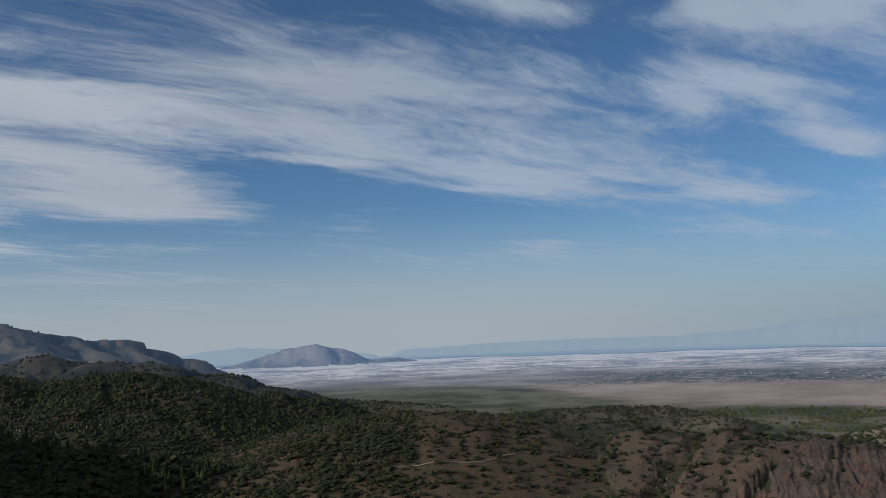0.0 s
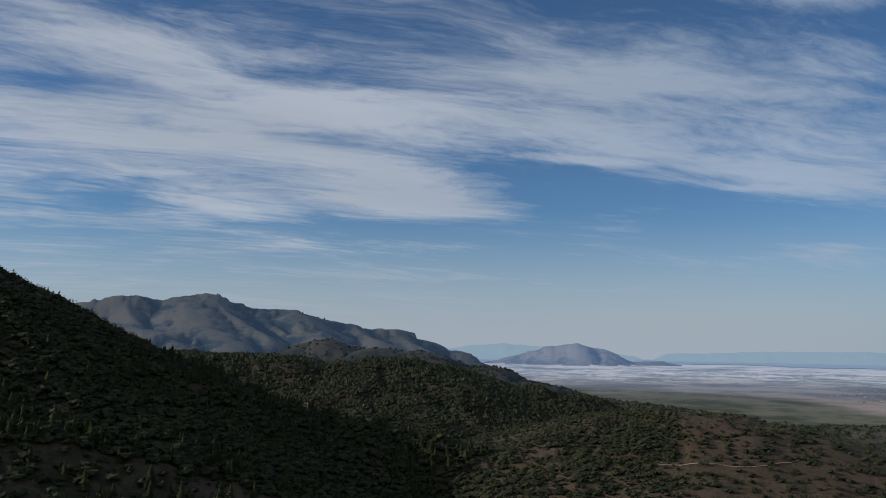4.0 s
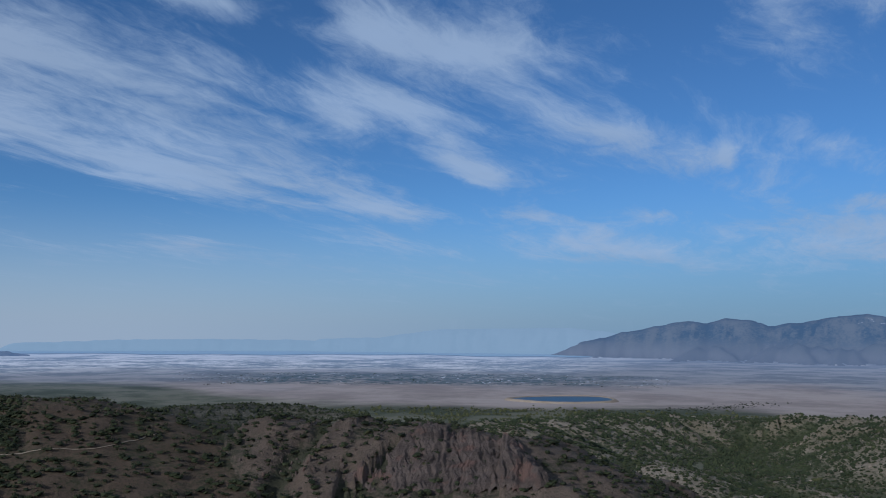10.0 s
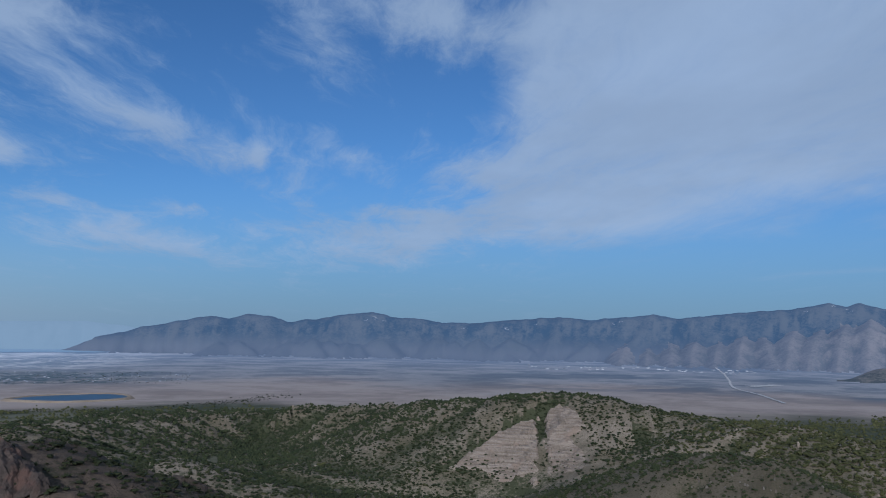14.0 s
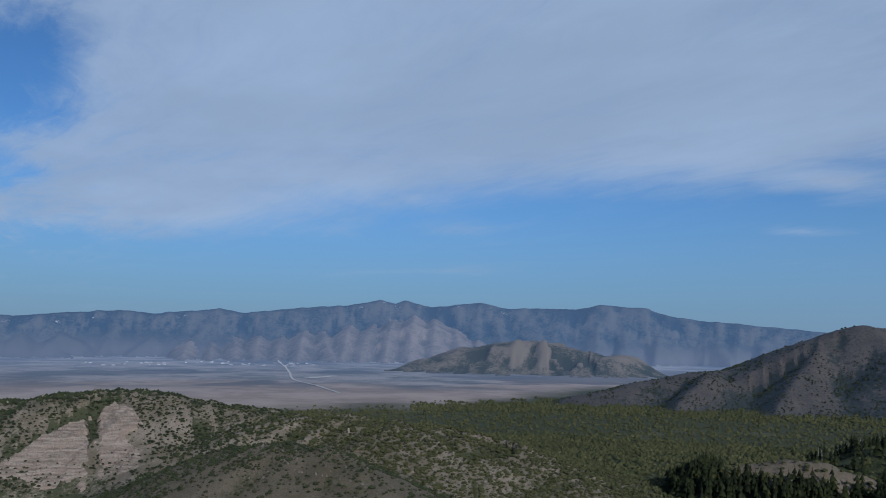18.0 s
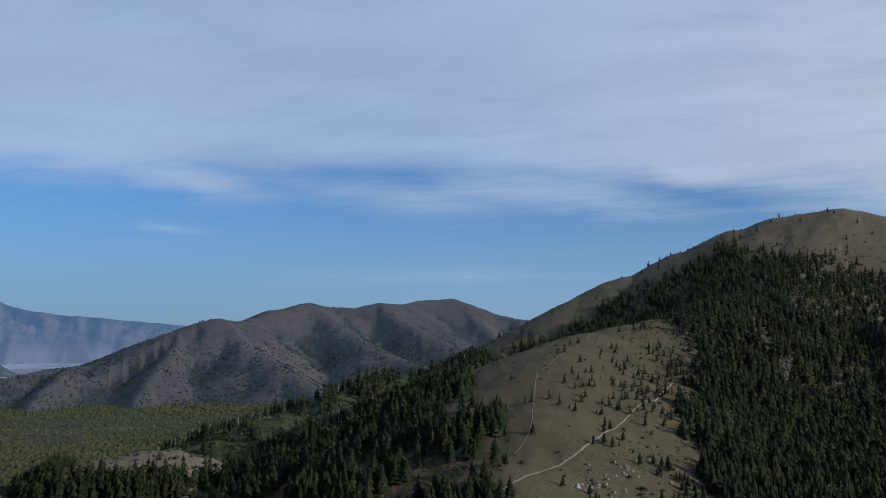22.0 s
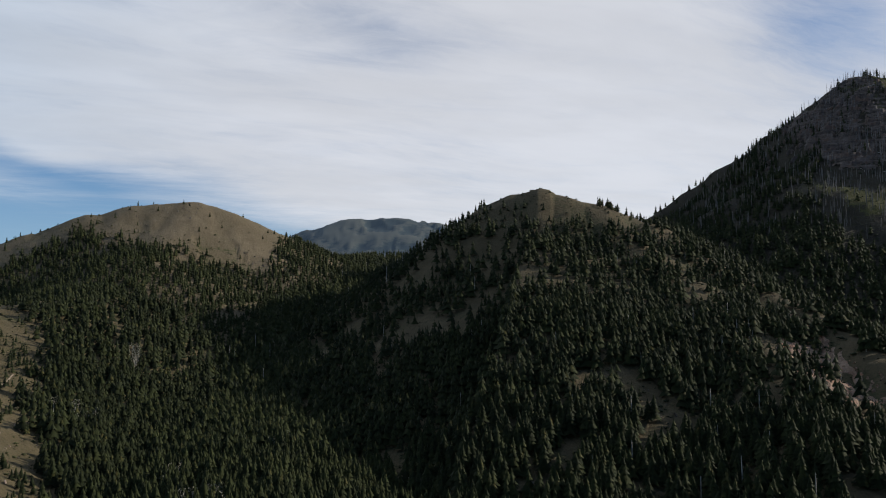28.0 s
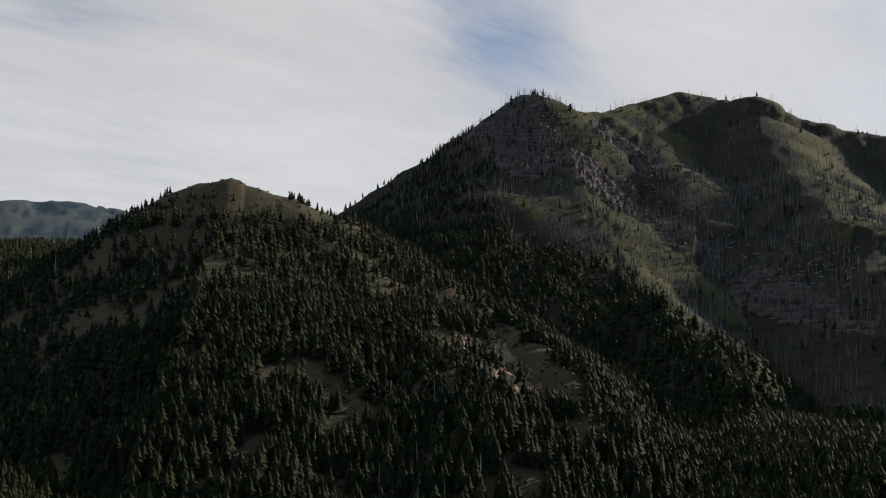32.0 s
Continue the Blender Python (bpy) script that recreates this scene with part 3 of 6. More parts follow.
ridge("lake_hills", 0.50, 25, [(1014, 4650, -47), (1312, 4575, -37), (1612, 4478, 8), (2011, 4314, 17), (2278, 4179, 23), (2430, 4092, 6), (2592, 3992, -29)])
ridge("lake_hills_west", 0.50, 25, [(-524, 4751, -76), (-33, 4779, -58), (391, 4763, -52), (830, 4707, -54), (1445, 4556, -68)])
CREST = [[(1985, 3814, -111), (2123, 3738, -47), (2278, 3646, 0), (2472, 3518, 48), (2539, 3469, 62), (2605, 3420, 48), (2676, 3365, 74), (2769, 3289, 64), (2826, 3240, 37), (2959, 3119, 64), (3040, 3040, 83), (3129, 2949, 95), (3200, 2871, 71), (3289, 2769, 65), (3360, 2682, 48), (3461, 2551, 49), (3585, 2373, 73), (3685, 2214, 87), (3760, 2084, 74), (3753, 2097, 71), (3848, 1918, 90)],
         [(3848, 1918, 90), (3903, 1803, 104), (3952, 1693, 88), (4022, 1519, 107), (4077, 1364, 125), (4127, 1206, 137), (4168, 1054, 164), (4186, 981, 148), (4198, 930, 164), (4222, 813, 137), (4263, 561, 162), (4279, 419, 131), (4292, 255, 139), (4299, 82, 136), (4299, -30, 160), (4291, -262, 146), (4280, -404, 101), (4248, -665, 77), (4202, -908, 54), (4145, -1141, 38), (4080, -1357, 16)]]
for crest in CREST:
    ridge("east_range", 0.74, 14, crest)
spurs = np.random.RandomState(22)
for crest in CREST:                                           # spurs from the crest of the long range, forking on the way down
    for (x0, y0, z0), (x1, y1, z1) in zip(crest[:-1], crest[1:]):
        for u in (0.0, 0.5):
            x, y, z = x0 + (x1 - x0) * u, y0 + (y1 - y0) * u, z0 + (z1 - z0) * u - spurs.uniform(1, 9)
            back, side = math.hypot(x, y), spurs.uniform(-0.30, 0.30)
            run = (z + 116) * spurs.uniform(1.7, 2.5)
            way = math.atan2(x, y)
            places = [(x, y, z)]
            for v, bow in ((0.3, 0.7), (0.65, 1.1), (1.0, 1.0)):
                turn = way + math.pi + side * bow
                places.append((x + run * v * math.sin(turn), y + run * v * math.cos(turn), z - (z + 116) * (v ** 0.85)))
            ridge("east_range", 0.70, 5, places)
            for fork in (-0.55, 0.55):
                fx, fy, fz = places[1]
                turn = way + math.pi + side + fork * spurs.uniform(0.7, 1.2)
                ridge("east_range", 0.72, 4, [(fx, fy, fz - 3), (fx + run * 0.5 * math.sin(turn), fy + run * 0.5 * math.cos(turn), -116)])
for k in range(52):                                           # low pale spurs along the foot of the long range
    way = radians(37.0 + 1.1 * k + spurs.uniform(-0.35, 0.35))
    out = 4010 + spurs.uniform(-70, 50) + 120 * math.sin(k * 0.7)
    top = spurs.uniform(-85, -42) + np.interp(k, (0, 8, 30, 52), (-22, 0, 10, -18))
    bow = spurs.uniform(-0.03, 0.03)
    ridge("east_range", 0.66, 3, [((out - run) * math.sin(way + bow * run / 300), (out - run) * math.cos(way + bow * run / 300), top + 20 - (top + 136) * (run / 300) ** 0.9) for run in (0, 70, 150, 230, 300)])
spurs = np.random.RandomState(15)
for k in range(15):                                           # eroded foothills: many short spurs side by side
    way = radians(63.5 + 1.45 * k)
    top = np.interp(k, (0, 3, 6, 9, 11, 14), (-62, -34, -26, 40, 25, -45)) + spurs.uniform(-14, 12)
    bow = spurs.uniform(-0.012, 0.012)
    ridge("foothill", 0.70, 3, [(q * math.sin(way + bow * u), q * math.cos(way + bow * u), top - (top + 116) * (u if u < 0 else u ** 0.9) * (0.5 if u < 0 else 1.0)) for u, q in ((-0.55, 4140), (0, 3760), (0.35, 3620), (0.7, 3490), (1.0, 3370))])
ridge("rear_ridge", 0.45, 30, [(-965, 258, 90), (-1378, -243, 150), (-1269, -889, 200), (-847, -1356, 260)])


# ---- the lie of the land ----
LATTICE = {}


def lattice(seed):
    if seed not in LATTICE:
        LATTICE[seed] = np.random.RandomState(seed).rand(256, 256)
    return LATTICE[seed]


def value_noise(x, y, seed):
    """Smooth gradient noise, about 0 to 1."""
    g = lattice(seed) * 2 * math.pi
    xi, yi = np.floor(x).astype(int), np.floor(y).astype(int)
    fx, fy = x - xi, y - yi
    u, v = fx * fx * fx * (fx * (fx * 6 - 15) + 10), fy * fy * fy * (fy * (fy * 6 - 15) + 10)

    def corner(i, j):
        a = g[(xi + i) & 255, (yi + j) & 255]
        return np.cos(a) * (fx - i) + np.sin(a) * (fy - j)

    low = corner(0, 0) * (1 - u) + corner(1, 0) * u
    high = corner(0, 1) * (1 - u) + corner(1, 1) * u
    return 0.5 + 0.75 * (low * (1 - v) + high * v)


def fbm(x, y, seed, octaves=4, ridged=False):
    total, size, norm = 0.0, 1.0, 0.0
    for i in range(octaves):
        v = value_noise(x, y, seed + i)
        if ridged:
            v = 1 - np.abs(2 * v - 1)
        total, norm = total + v * size, norm + size
        x, y, size = x * 2.03 + 17.1, y * 2.03 - 9.7, size * 0.5
    return total / norm


FLOOR = -120.0
RAVINE = [(470, 318, -112), (436, 366, -113), (412, 430, -112), (428, 505, -109), (476, 585, -106), (530, 640, -102)]
ROUGH = {"east_range": 0.45, "foothill": 0.8, "north_range": 0.8, "sage_mountain": 0.16, "far_sage_peak": 0.18, "burnt_mountain": 0.85, "wooded_hill": 0.7, "rear_ridge": 0.5,
         "lake_hills": 0.25, "lake_hills_west": 0.25, "hazy_west_hills": 0.25, "island_mountain": 0.6, "far_mountain": 0.7, "middle_hill": 1.2, "forest_valley": 0.4, "green_flats": 0.3, "bench": 0.4,
         "green_hill": 1.5, "bare_spur": 0.25, "bald_mountain": 0.22, "shrubby_knoll": 0.6, "rocky_knoll": 1.3}
CARVED = {"north_range": 80, "east_range": 60, "foothill": 10, "middle_hill": 14, "far_mountain": 25, "island_mountain": 45, "sage_mountain": 8, "far_sage_peak": 8, "pointed_hill": 20, "dark_ridge": 15}
NAMES = []
for row in RIDGES:
    if row[0] not in NAMES:
        NAMES.append(row[0])


def base_height(x, y):
    r = np.hypot(x, y)
    return FLOOR + 26 * np.clip(1 - r / 1500, 0, 1) + 3 * (fbm(x / 160, y / 160, 3) - 0.5) * np.clip(r / 400, 0, 1)


def terrain(x, y, folds=False):
    """Height of the land at each place, and which hill it belongs to (-1: the basin floor)."""
    r = np.hypot(x, y)
    ground_z = base_height(x, y)
    best, owner = ground_z.copy(), np.full(x.shape, -1)
    soft = np.minimum(1.5 + r * 0.0008, 3.5)
    heights = []
    bend = np.clip(r / 110, 4, 18)
    wx = x + bend * (fbm(x / 80, y / 80, 21, 3) - 0.5)
    wy = y + bend * (fbm(x / 80, y / 80, 31, 3) - 0.5)
    away, along, rough = np.full(x.shape, 400.0), np.zeros(x.shape), np.ones(x.shape)
    for name, slope, width, pts in RIDGES:
        p = np.array(pts, float)
        lee, fall = slope if isinstance(slope, tuple) else (slope, slope)
        reach = (p[:, 2].max() + 130) / min(lee, fall) + 60
        near = (x > p[:, 0].min() - reach) & (x < p[:, 0].max() + reach) & (y > p[:, 1].min() - reach) & (y < p[:, 1].max() + reach)
        at = np.nonzero(near)[0]
        if len(at) == 0:
            continue
        px, py = wx[at], wy[at]
        top, off, run = np.full(len(at), -1e4), np.full(len(at), 1e4), np.zeros(len(at))
        gone = 0.0
        for a, b in zip(p[:-1], p[1:]):
            d = b - a
            span = d[0] ** 2 + d[1] ** 2 + 1e-6
            k = np.clip(((px - a[0]) * d[0] + (py - a[1]) * d[1]) / span, 0, 1)
            gap = np.hypot(px - a[0] - k * d[0], py - a[1] - k * d[1])
            side = np.where(d[0] * (py - a[1]) - d[1] * (px - a[0]) > 0, lee, fall)
            this = a[2] + k * d[2] - side * (np.sqrt(gap * gap + width * width) - width)
            more = this > top
            top, off, run = np.where(more, this, top), np.where(more, gap, off), np.where(more, gone + k * math.sqrt(span), run)
            gone += math.sqrt(span)
        heights.append((at, top))
        better = top > best[at]
        owner[at[better]] = NAMES.index(name)
        away[at[better]], along[at[better]] = off[better], run[better] + 977.0 * len(heights)
        rough[at[better]] = ROUGH.get(name, 1.0)
        best[at] = np.maximum(best[at], top)
    total = np.exp(np.clip((ground_z - best) / soft, -40, 0))
    for at, top in heights:
        total[at] += np.exp(np.clip((top - best[at]) / soft[at], -40, 0))
    z = best + soft * np.minimum(np.log(total), 0.8)
    cut = np.full(x.shape, 1e4)
    for a, b in zip(RAVINE[:-1], RAVINE[1:]):
        span = (b[0] - a[0]) ** 2 + (b[1] - a[1]) ** 2
        k = np.clip(((wx - a[0]) * (b[0] - a[0]) + (wy - a[1]) * (b[1] - a[1])) / span, 0, 1)
        cut = np.minimum(cut, a[2] + k * (b[2] - a[2]) + 0.46 * np.hypot(wx - a[0] - k * (b[0] - a[0]), wy - a[1] - k * (b[1] - a[1])))
    bed = (owner == -1) & (cut < ground_z + 14)
    owner[bed], away[bed] = NAMES.index("green_hill"), 60.0
    z = np.where(owner == NAMES.index("green_hill"), np.minimum(z, cut), z)
    lift = np.clip((z - np.minimum(ground_z, z)) / 30, 0, 1)
    hollow = np.zeros(x.shape)
    # gullies run down from the crests, wider apart on the larger mountains
    for gap_m, deep, r0, r1, s in ((34.0, 4.0, 0, 1100, 41), (85.0, 15.0, 700, 9999, 45), (190.0, 36.0, 2300, 9999, 49), (12.0, 1.2, 0, 700, 57)):
        here = np.clip((r - r0) / (0.25 * r0 + 1), 0, 1) * np.clip((r1 - r) / 300, 0, 1)
        sway = (fbm(x / (gap_m * 2.2), y / (gap_m * 2.2), s + 60, 3) - 0.5) * gap_m * 0.9
        rib = fbm((along + sway) / gap_m, away / (gap_m * 9.0), s, 3, True) - 0.68
        hollow = hollow - here * lift * rib * np.clip(away / gap_m, 0.1, 1) * (0.6 if gap_m < 20 else 1.0)
        z = z + here * lift * rough * rib * 2.6 * np.minimum(away * 0.42, deep)
    z = z + lift * rough * np.clip(away / 60, 0.15, 1) * np.clip((r - 700) / 600, 0, 1) * 7 * (fbm(x / 120, y / 120, 65, 4, True) - 0.70)
    # weathered ribs and hollows on the far mountains, fading out towards the crests
    carve = np.array([CARVED.get(k, 0) for k in NAMES] + [0])[owner]
    eaten = 0.62 * fbm(x / 230, y / 230, 151, 5, True) + 0.38 * fbm(x / 75, y / 75, 161, 4, True) - 0.70
    z = z + carve * lift * np.clip((away - 8) / 110, 0, 1) * 2.4 * np.minimum(eaten, 0.04)
    hollow = hollow - 1.4 * eaten * np.clip(carve / 10, 0, 1) * np.clip(away / 60, 0.1, 1)
    z = z + lift * (fbm(x / 16, y / 16, 51, 3) - 0.5) * 3.0 * np.clip(1100 / (r + 1), 0, 1)
    return (z, owner, hollow) if folds else (z, owner)


# rings about the plateau's middle, finer inward; spokes closer together over the open country
rings = [0.5, 15, 30, 60, 90, 120, 150, 180, 210, 235]
while rings[-1] < 4880:
    rings.append(rings[-1] * 1.0135)
rings[-1] = 4885.0
rings = np.array(rings)
SPOKE = 0.14
spokes = np.concatenate([-215 + SPOKE * np.arange(1965), np.arange(60.5, 145, 1.0)])
ang, rad = np.meshgrid(np.radians(spokes), rings, indexing="ij")
GX, GY = (-rad * np.sin(ang)).ravel(), (rad * np.cos(ang)).ravel()
GZ, OWNER, HOLLOW = terrain(GX, GY, True)
rows_n, cols_n = len(spokes), len(rings)
# hollows and ribs from the shape itself, judged against the ground to either side
sheet = GZ.reshape(rows_n, cols_n)
for span_n in (7, 19):
    total = np.cumsum(np.concatenate([sheet[-span_n - 1:], sheet, sheet[:span_n]]), axis=0)
    mean = (total[2 * span_n + 1:] - total[:-2 * span_n - 1]) / (2 * span_n + 1)
    HOLLOW = HOLLOW + 0.22 * np.clip((mean - sheet) / (0.006 * rings[None, :] + 0.3), -1, 1).ravel()
HOLLOW = HOLLOW - np.clip(np.hypot(GX, GY) / 1500, 0, 1) * np.median(HOLLOW[(OWNER >= 0) & (np.hypot(GX, GY) > 900)])


def height_at(x, y):
    """Height of the built land sheet over the open country."""
    x, y = np.asarray(x, float), np.asarray(y, float)
    d, az = np.hypot(x, y), np.degrees(np.arctan2(-x, y))
    az = np.where(az > 60, az - 360, az)
    u = np.clip((az + 215) / SPOKE, 0, 1963.99)
    i0 = u.astype(int)
    j0 = np.clip(np.searchsorted(rings, d) - 1, 0, cols_n - 2)
    fu, fv = u - i0, np.clip((d - rings[j0]) / (rings[j0 + 1] - rings[j0]), 0, 1)
    at = lambda p, q: GZ[p * cols_n + q]
    return (at(i0, j0) * (1 - fu) + at(i0 + 1, j0) * fu) * (1 - fv) + (at(i0, j0 + 1) * (1 - fu) + at(i0 + 1, j0 + 1) * fu) * fv


def fold_at(x, y):
    """How deep in a gully a place lies."""
    d, az = np.hypot(x, y), np.degrees(np.arctan2(-x, y))
    az = np.where(az > 60, az - 360, az)
    i0 = np.clip(np.round((az + 215) / SPOKE), 0, 1964).astype(int)
    j0 = np.clip(np.searchsorted(rings, d), 0, cols_n - 1)
    return HOLLOW[i0 * cols_n + j0]


def from_arrays(name, verts, faces, mats, smooth=True):
    """A mesh from arrays of corners and of equal-sided faces."""
    mesh = bpy.data.meshes.new(name)
    verts, faces = np.asarray(verts, np.float32), np.asarray(faces, np.int32)
    sides = faces.shape[1]
    mesh.vertices.add(len(verts))
    mesh.vertices.foreach_set("co", verts.ravel())
    mesh.loops.add(faces.size)
    mesh.loops.foreach_set("vertex_index", faces.ravel())
    mesh.polygons.add(len(faces))
    mesh.polygons.foreach_set("loop_start", np.arange(0, faces.size, sides, dtype=np.int32))
    mesh.polygons.foreach_set("use_smooth", np.full(len(faces), smooth))
    mesh.update(calc_edges=True)
    for m in mats if isinstance(mats, (list, tuple)) else [mats]:
        mesh.materials.append(m)
    return mesh


i, j = np.meshgrid(np.arange(rows_n), np.arange(cols_n - 1), indexing="ij")
i2 = (i + 1) % rows_n
quads = np.stack([i * cols_n + j, i2 * cols_n + j, i2 * cols_n + j + 1, i * cols_n + j + 1], -1).reshape(-1, 4)
quads = quads[:, ::-1]
face_owner = OWNER[quads[:, 0]]
COORDS = np.stack([GX, GY, GZ], 1)


def land(name, faces, label, category, kind=""):
    used, inverse = np.unique(faces, return_inverse=True)
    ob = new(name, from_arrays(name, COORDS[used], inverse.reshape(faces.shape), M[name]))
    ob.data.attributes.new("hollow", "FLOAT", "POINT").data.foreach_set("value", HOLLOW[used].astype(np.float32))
    return tagged(ob, label, category, "", kind)


LABELS = {
    "scrub_slope": ("dark juniper-covered mountainside falling to the valley in shade", "mountainside"),
    "shrubby_knoll": ("low brown knoll dotted with dark green shrubs and a footpath", "knoll"),
    "rocky_knoll": ("reddish rocky knoll with broken crags and scattered shrubs", "knoll"),
    "juniper_hill": ("rounded brown hill sprinkled with dark junipers", "hill"),
    "dark_hill": ("broad dark hill covered with small junipers", "hill"),
    "pointed_hill": ("small pointed dark hill before the blue range", "hill"),
    "dark_ridge": ("dark low ridge running out to the plain", "ridge"),
    "bench": ("flat dark bench with scattered junipers at the valley edge", "bench land"),
    "north_range": ("hazy blue mountain range with folded brown slopes", "mountain range"),
    "green_hill": ("green brushy hill with pale soil showing between bushes", "hill"),
    "stony_hillock": ("stony tan knob with large scattered bushes", "knoll"),
    "green_flats": ("low rolling ground covered in green oak scrub", "scrubland"),
    "tan_hillock": ("small bare tan knob among green scrub", "knoll"),
    "sage_mountain": ("grey-brown sage mountain with dark gullies and speckled brush", "mountain"),
    "far_sage_peak": ("dark brown peaks behind the sage mountain", "mountain"),
    "middle_hill": ("hazy low brown hill standing alone on the plain", "hill"),
    "forest_ridge": ("ridge clothed in dark conifers and pale aspens", "ridge"),
    "bare_spur": ("bare brown grassy spur with two pale trails", "spur"),
    "bald_mountain": ("bald tan grassy mountain with conifers on its flank", "mountain"),
    "forest_valley": ("steep valley filled with dark conifer forest", "valley"),
    "far_mountain": ("distant blue-green rounded mountain with a pale top", "mountain"),
    "wooded_hill": ("dark conifer-covered hill with a bare grassy crest", "hill"),
    "burnt_mountain": ("tall dark rocky mountain with burnt dead trees and grassy ribs", "mountain"),
    "island_mountain": ("hazy pale mountain island on the salt flats", "mountain"),
    "hazy_west_hills": ("faint hills in haze beyond the lake", "hills"),
    "lake_hills": ("faint blue mountains in haze across the lake", "hills"),
    "lake_hills_west": ("very faint low hills beyond the lake", "hills"),
    "east_range": ("long blue hazy mountain range across the valley", "mountain range"),
    "foothill": ("pale sunlit eroded foothill below the blue range", "foothill"),
    "rear_ridge": ("dark ridge closing the mountains", "ridge"),
}
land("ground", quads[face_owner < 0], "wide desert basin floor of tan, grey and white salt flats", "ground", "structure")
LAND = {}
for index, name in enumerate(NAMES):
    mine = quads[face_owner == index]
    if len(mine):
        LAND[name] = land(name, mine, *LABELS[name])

# the lake: a thin sheet over the far salt flats
lake_az = np.arange(-38, 30.5, 0.5)
shore = 4150 + 130 * np.sin(lake_az * 0.21) + 60 * np.sin(lake_az * 0.9) + np.clip((lake_az - 12) / 10, 0, 1) * 300
shore = shore - 300 * np.exp(-((lake_az + 24) / 6) ** 2) + 500 * np.clip((-lake_az - 29) / 8, 0, 1)
lake_v = []
for a, s0 in zip(np.radians(lake_az), shore):
    for r in (s0, (s0 + 4880) / 2, 4880):
        lake_v.append((-r * math.sin(a), r * math.cos(a), FLOOR + 4.0))
lake_f = []
for k in range(len(lake_az) - 1):
    for q in range(2):
        lake_f.append((k * 3 + q, k * 3 + q + 1, k * 3 + q + 4, k * 3 + q + 3))
mat, n, bsdf, p = material("lake_water")
finish(n, bsdf, (0.08, 0.12, 0.17), 0.45, n.noise(p, 0.05, 4), 0.2, 0.5)
# haze on the water put in as a pale blue emission
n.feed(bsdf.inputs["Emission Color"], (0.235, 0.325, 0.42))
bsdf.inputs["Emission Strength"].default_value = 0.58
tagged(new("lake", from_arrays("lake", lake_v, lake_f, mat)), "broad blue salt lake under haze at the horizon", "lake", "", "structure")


# ---- plants ----
def part(name, mesh, parent, label=""):
    ob = new(name, mesh)
    ob.parent = parent
    return tagged(ob, label)


def foliage(name, dark, light, tip):
    mat, n, bsdf, p = material(name)
    island = n.put("ShaderNodeNewGeometry").outputs["Random Per Island"]
    one = n.put("ShaderNodeObjectInfo").outputs["Random"]
    grove = n.noise(p, 0.03, 4, 0.6)
    tree = n.noise(p, 0.22, 2, 0.5)
    fac = n.math("ADD", n.math("MULTIPLY", grove, 0.45), n.math("ADD", n.math("MULTIPLY", tree, 0.35), n.math("MULTIPLY", island, 0.20)))
    col = n.mix(n.span(n.math("ADD", fac, n.math("MULTIPLY", n.math("SUBTRACT", one, 0.5), 0.12)), 0.35, 0.65), dark, light)
    col = n.mix(n.span(tree, 0.62, 0.72), col, tip)
    finish(n, bsdf, col, 0.85)
    return mat


def timber(name, dark, light):
    mat, n, bsdf, p = material(name)
    finish(n, bsdf, n.mix(n.span(n.noise(n.scaled(p, 1, 1, 0.3), 3.0, 4, 0.6), 0.35, 0.65), dark, light), 0.9)
    return mat


NEEDLES = foliage("conifer_needles", (0.0108, 0.0150, 0.0046), (0.0255, 0.0315, 0.0088), (0.051, 0.047, 0.0140))
JUNIPER = foliage("juniper_leaves", (0.015, 0.019, 0.009), (0.032, 0.037, 0.016), (0.056, 0.053, 0.024))
BRUSH = foliage("oak_brush_leaves", (0.020, 0.027, 0.012), (0.038, 0.045, 0.019), (0.068, 0.067, 0.030))
# yellower, lighter copy of the brush, sunlit look put into its colour
OAK = foliage("sunlit_oak_leaves", (0.034, 0.038, 0.015), (0.062, 0.063, 0.024), (0.098, 0.090, 0.037))
SAGE = foliage("sage_leaves", (0.045, 0.050, 0.034), (0.075, 0.075, 0.050), (0.10, 0.095, 0.065))
BARK = timber("bark", (0.045, 0.035, 0.026), (0.085, 0.068, 0.05))
GHOST = timber("bleached_wood", (0.20, 0.19, 0.17), (0.40, 0.38, 0.34))
CHAR = timber("burnt_wood", (0.10, 0.092, 0.085), (0.23, 0.212, 0.195))
ASPEN = timber("aspen_bark", (0.28, 0.26, 0.22), (0.46, 0.43, 0.37))
rng = np.random.RandomState(7)


def tube(base, top, r0, r1, sides):
    """Corners and triangles of a tapered stem."""
    v, f = [], []
    for k in range(sides):
        a = 2 * math.pi * k / sides
        v += [(base[0] + r0 * math.cos(a), base[1] + r0 * math.sin(a), base[2]), (top[0] + r1 * math.cos(a), top[1] + r1 * math.sin(a), top[2])]
    for k in range(sides):
        a, b = 2 * k, 2 * ((k + 1) % sides)
        f += [(a, b, b + 1), (a, b + 1, a + 1)]
    return v, f


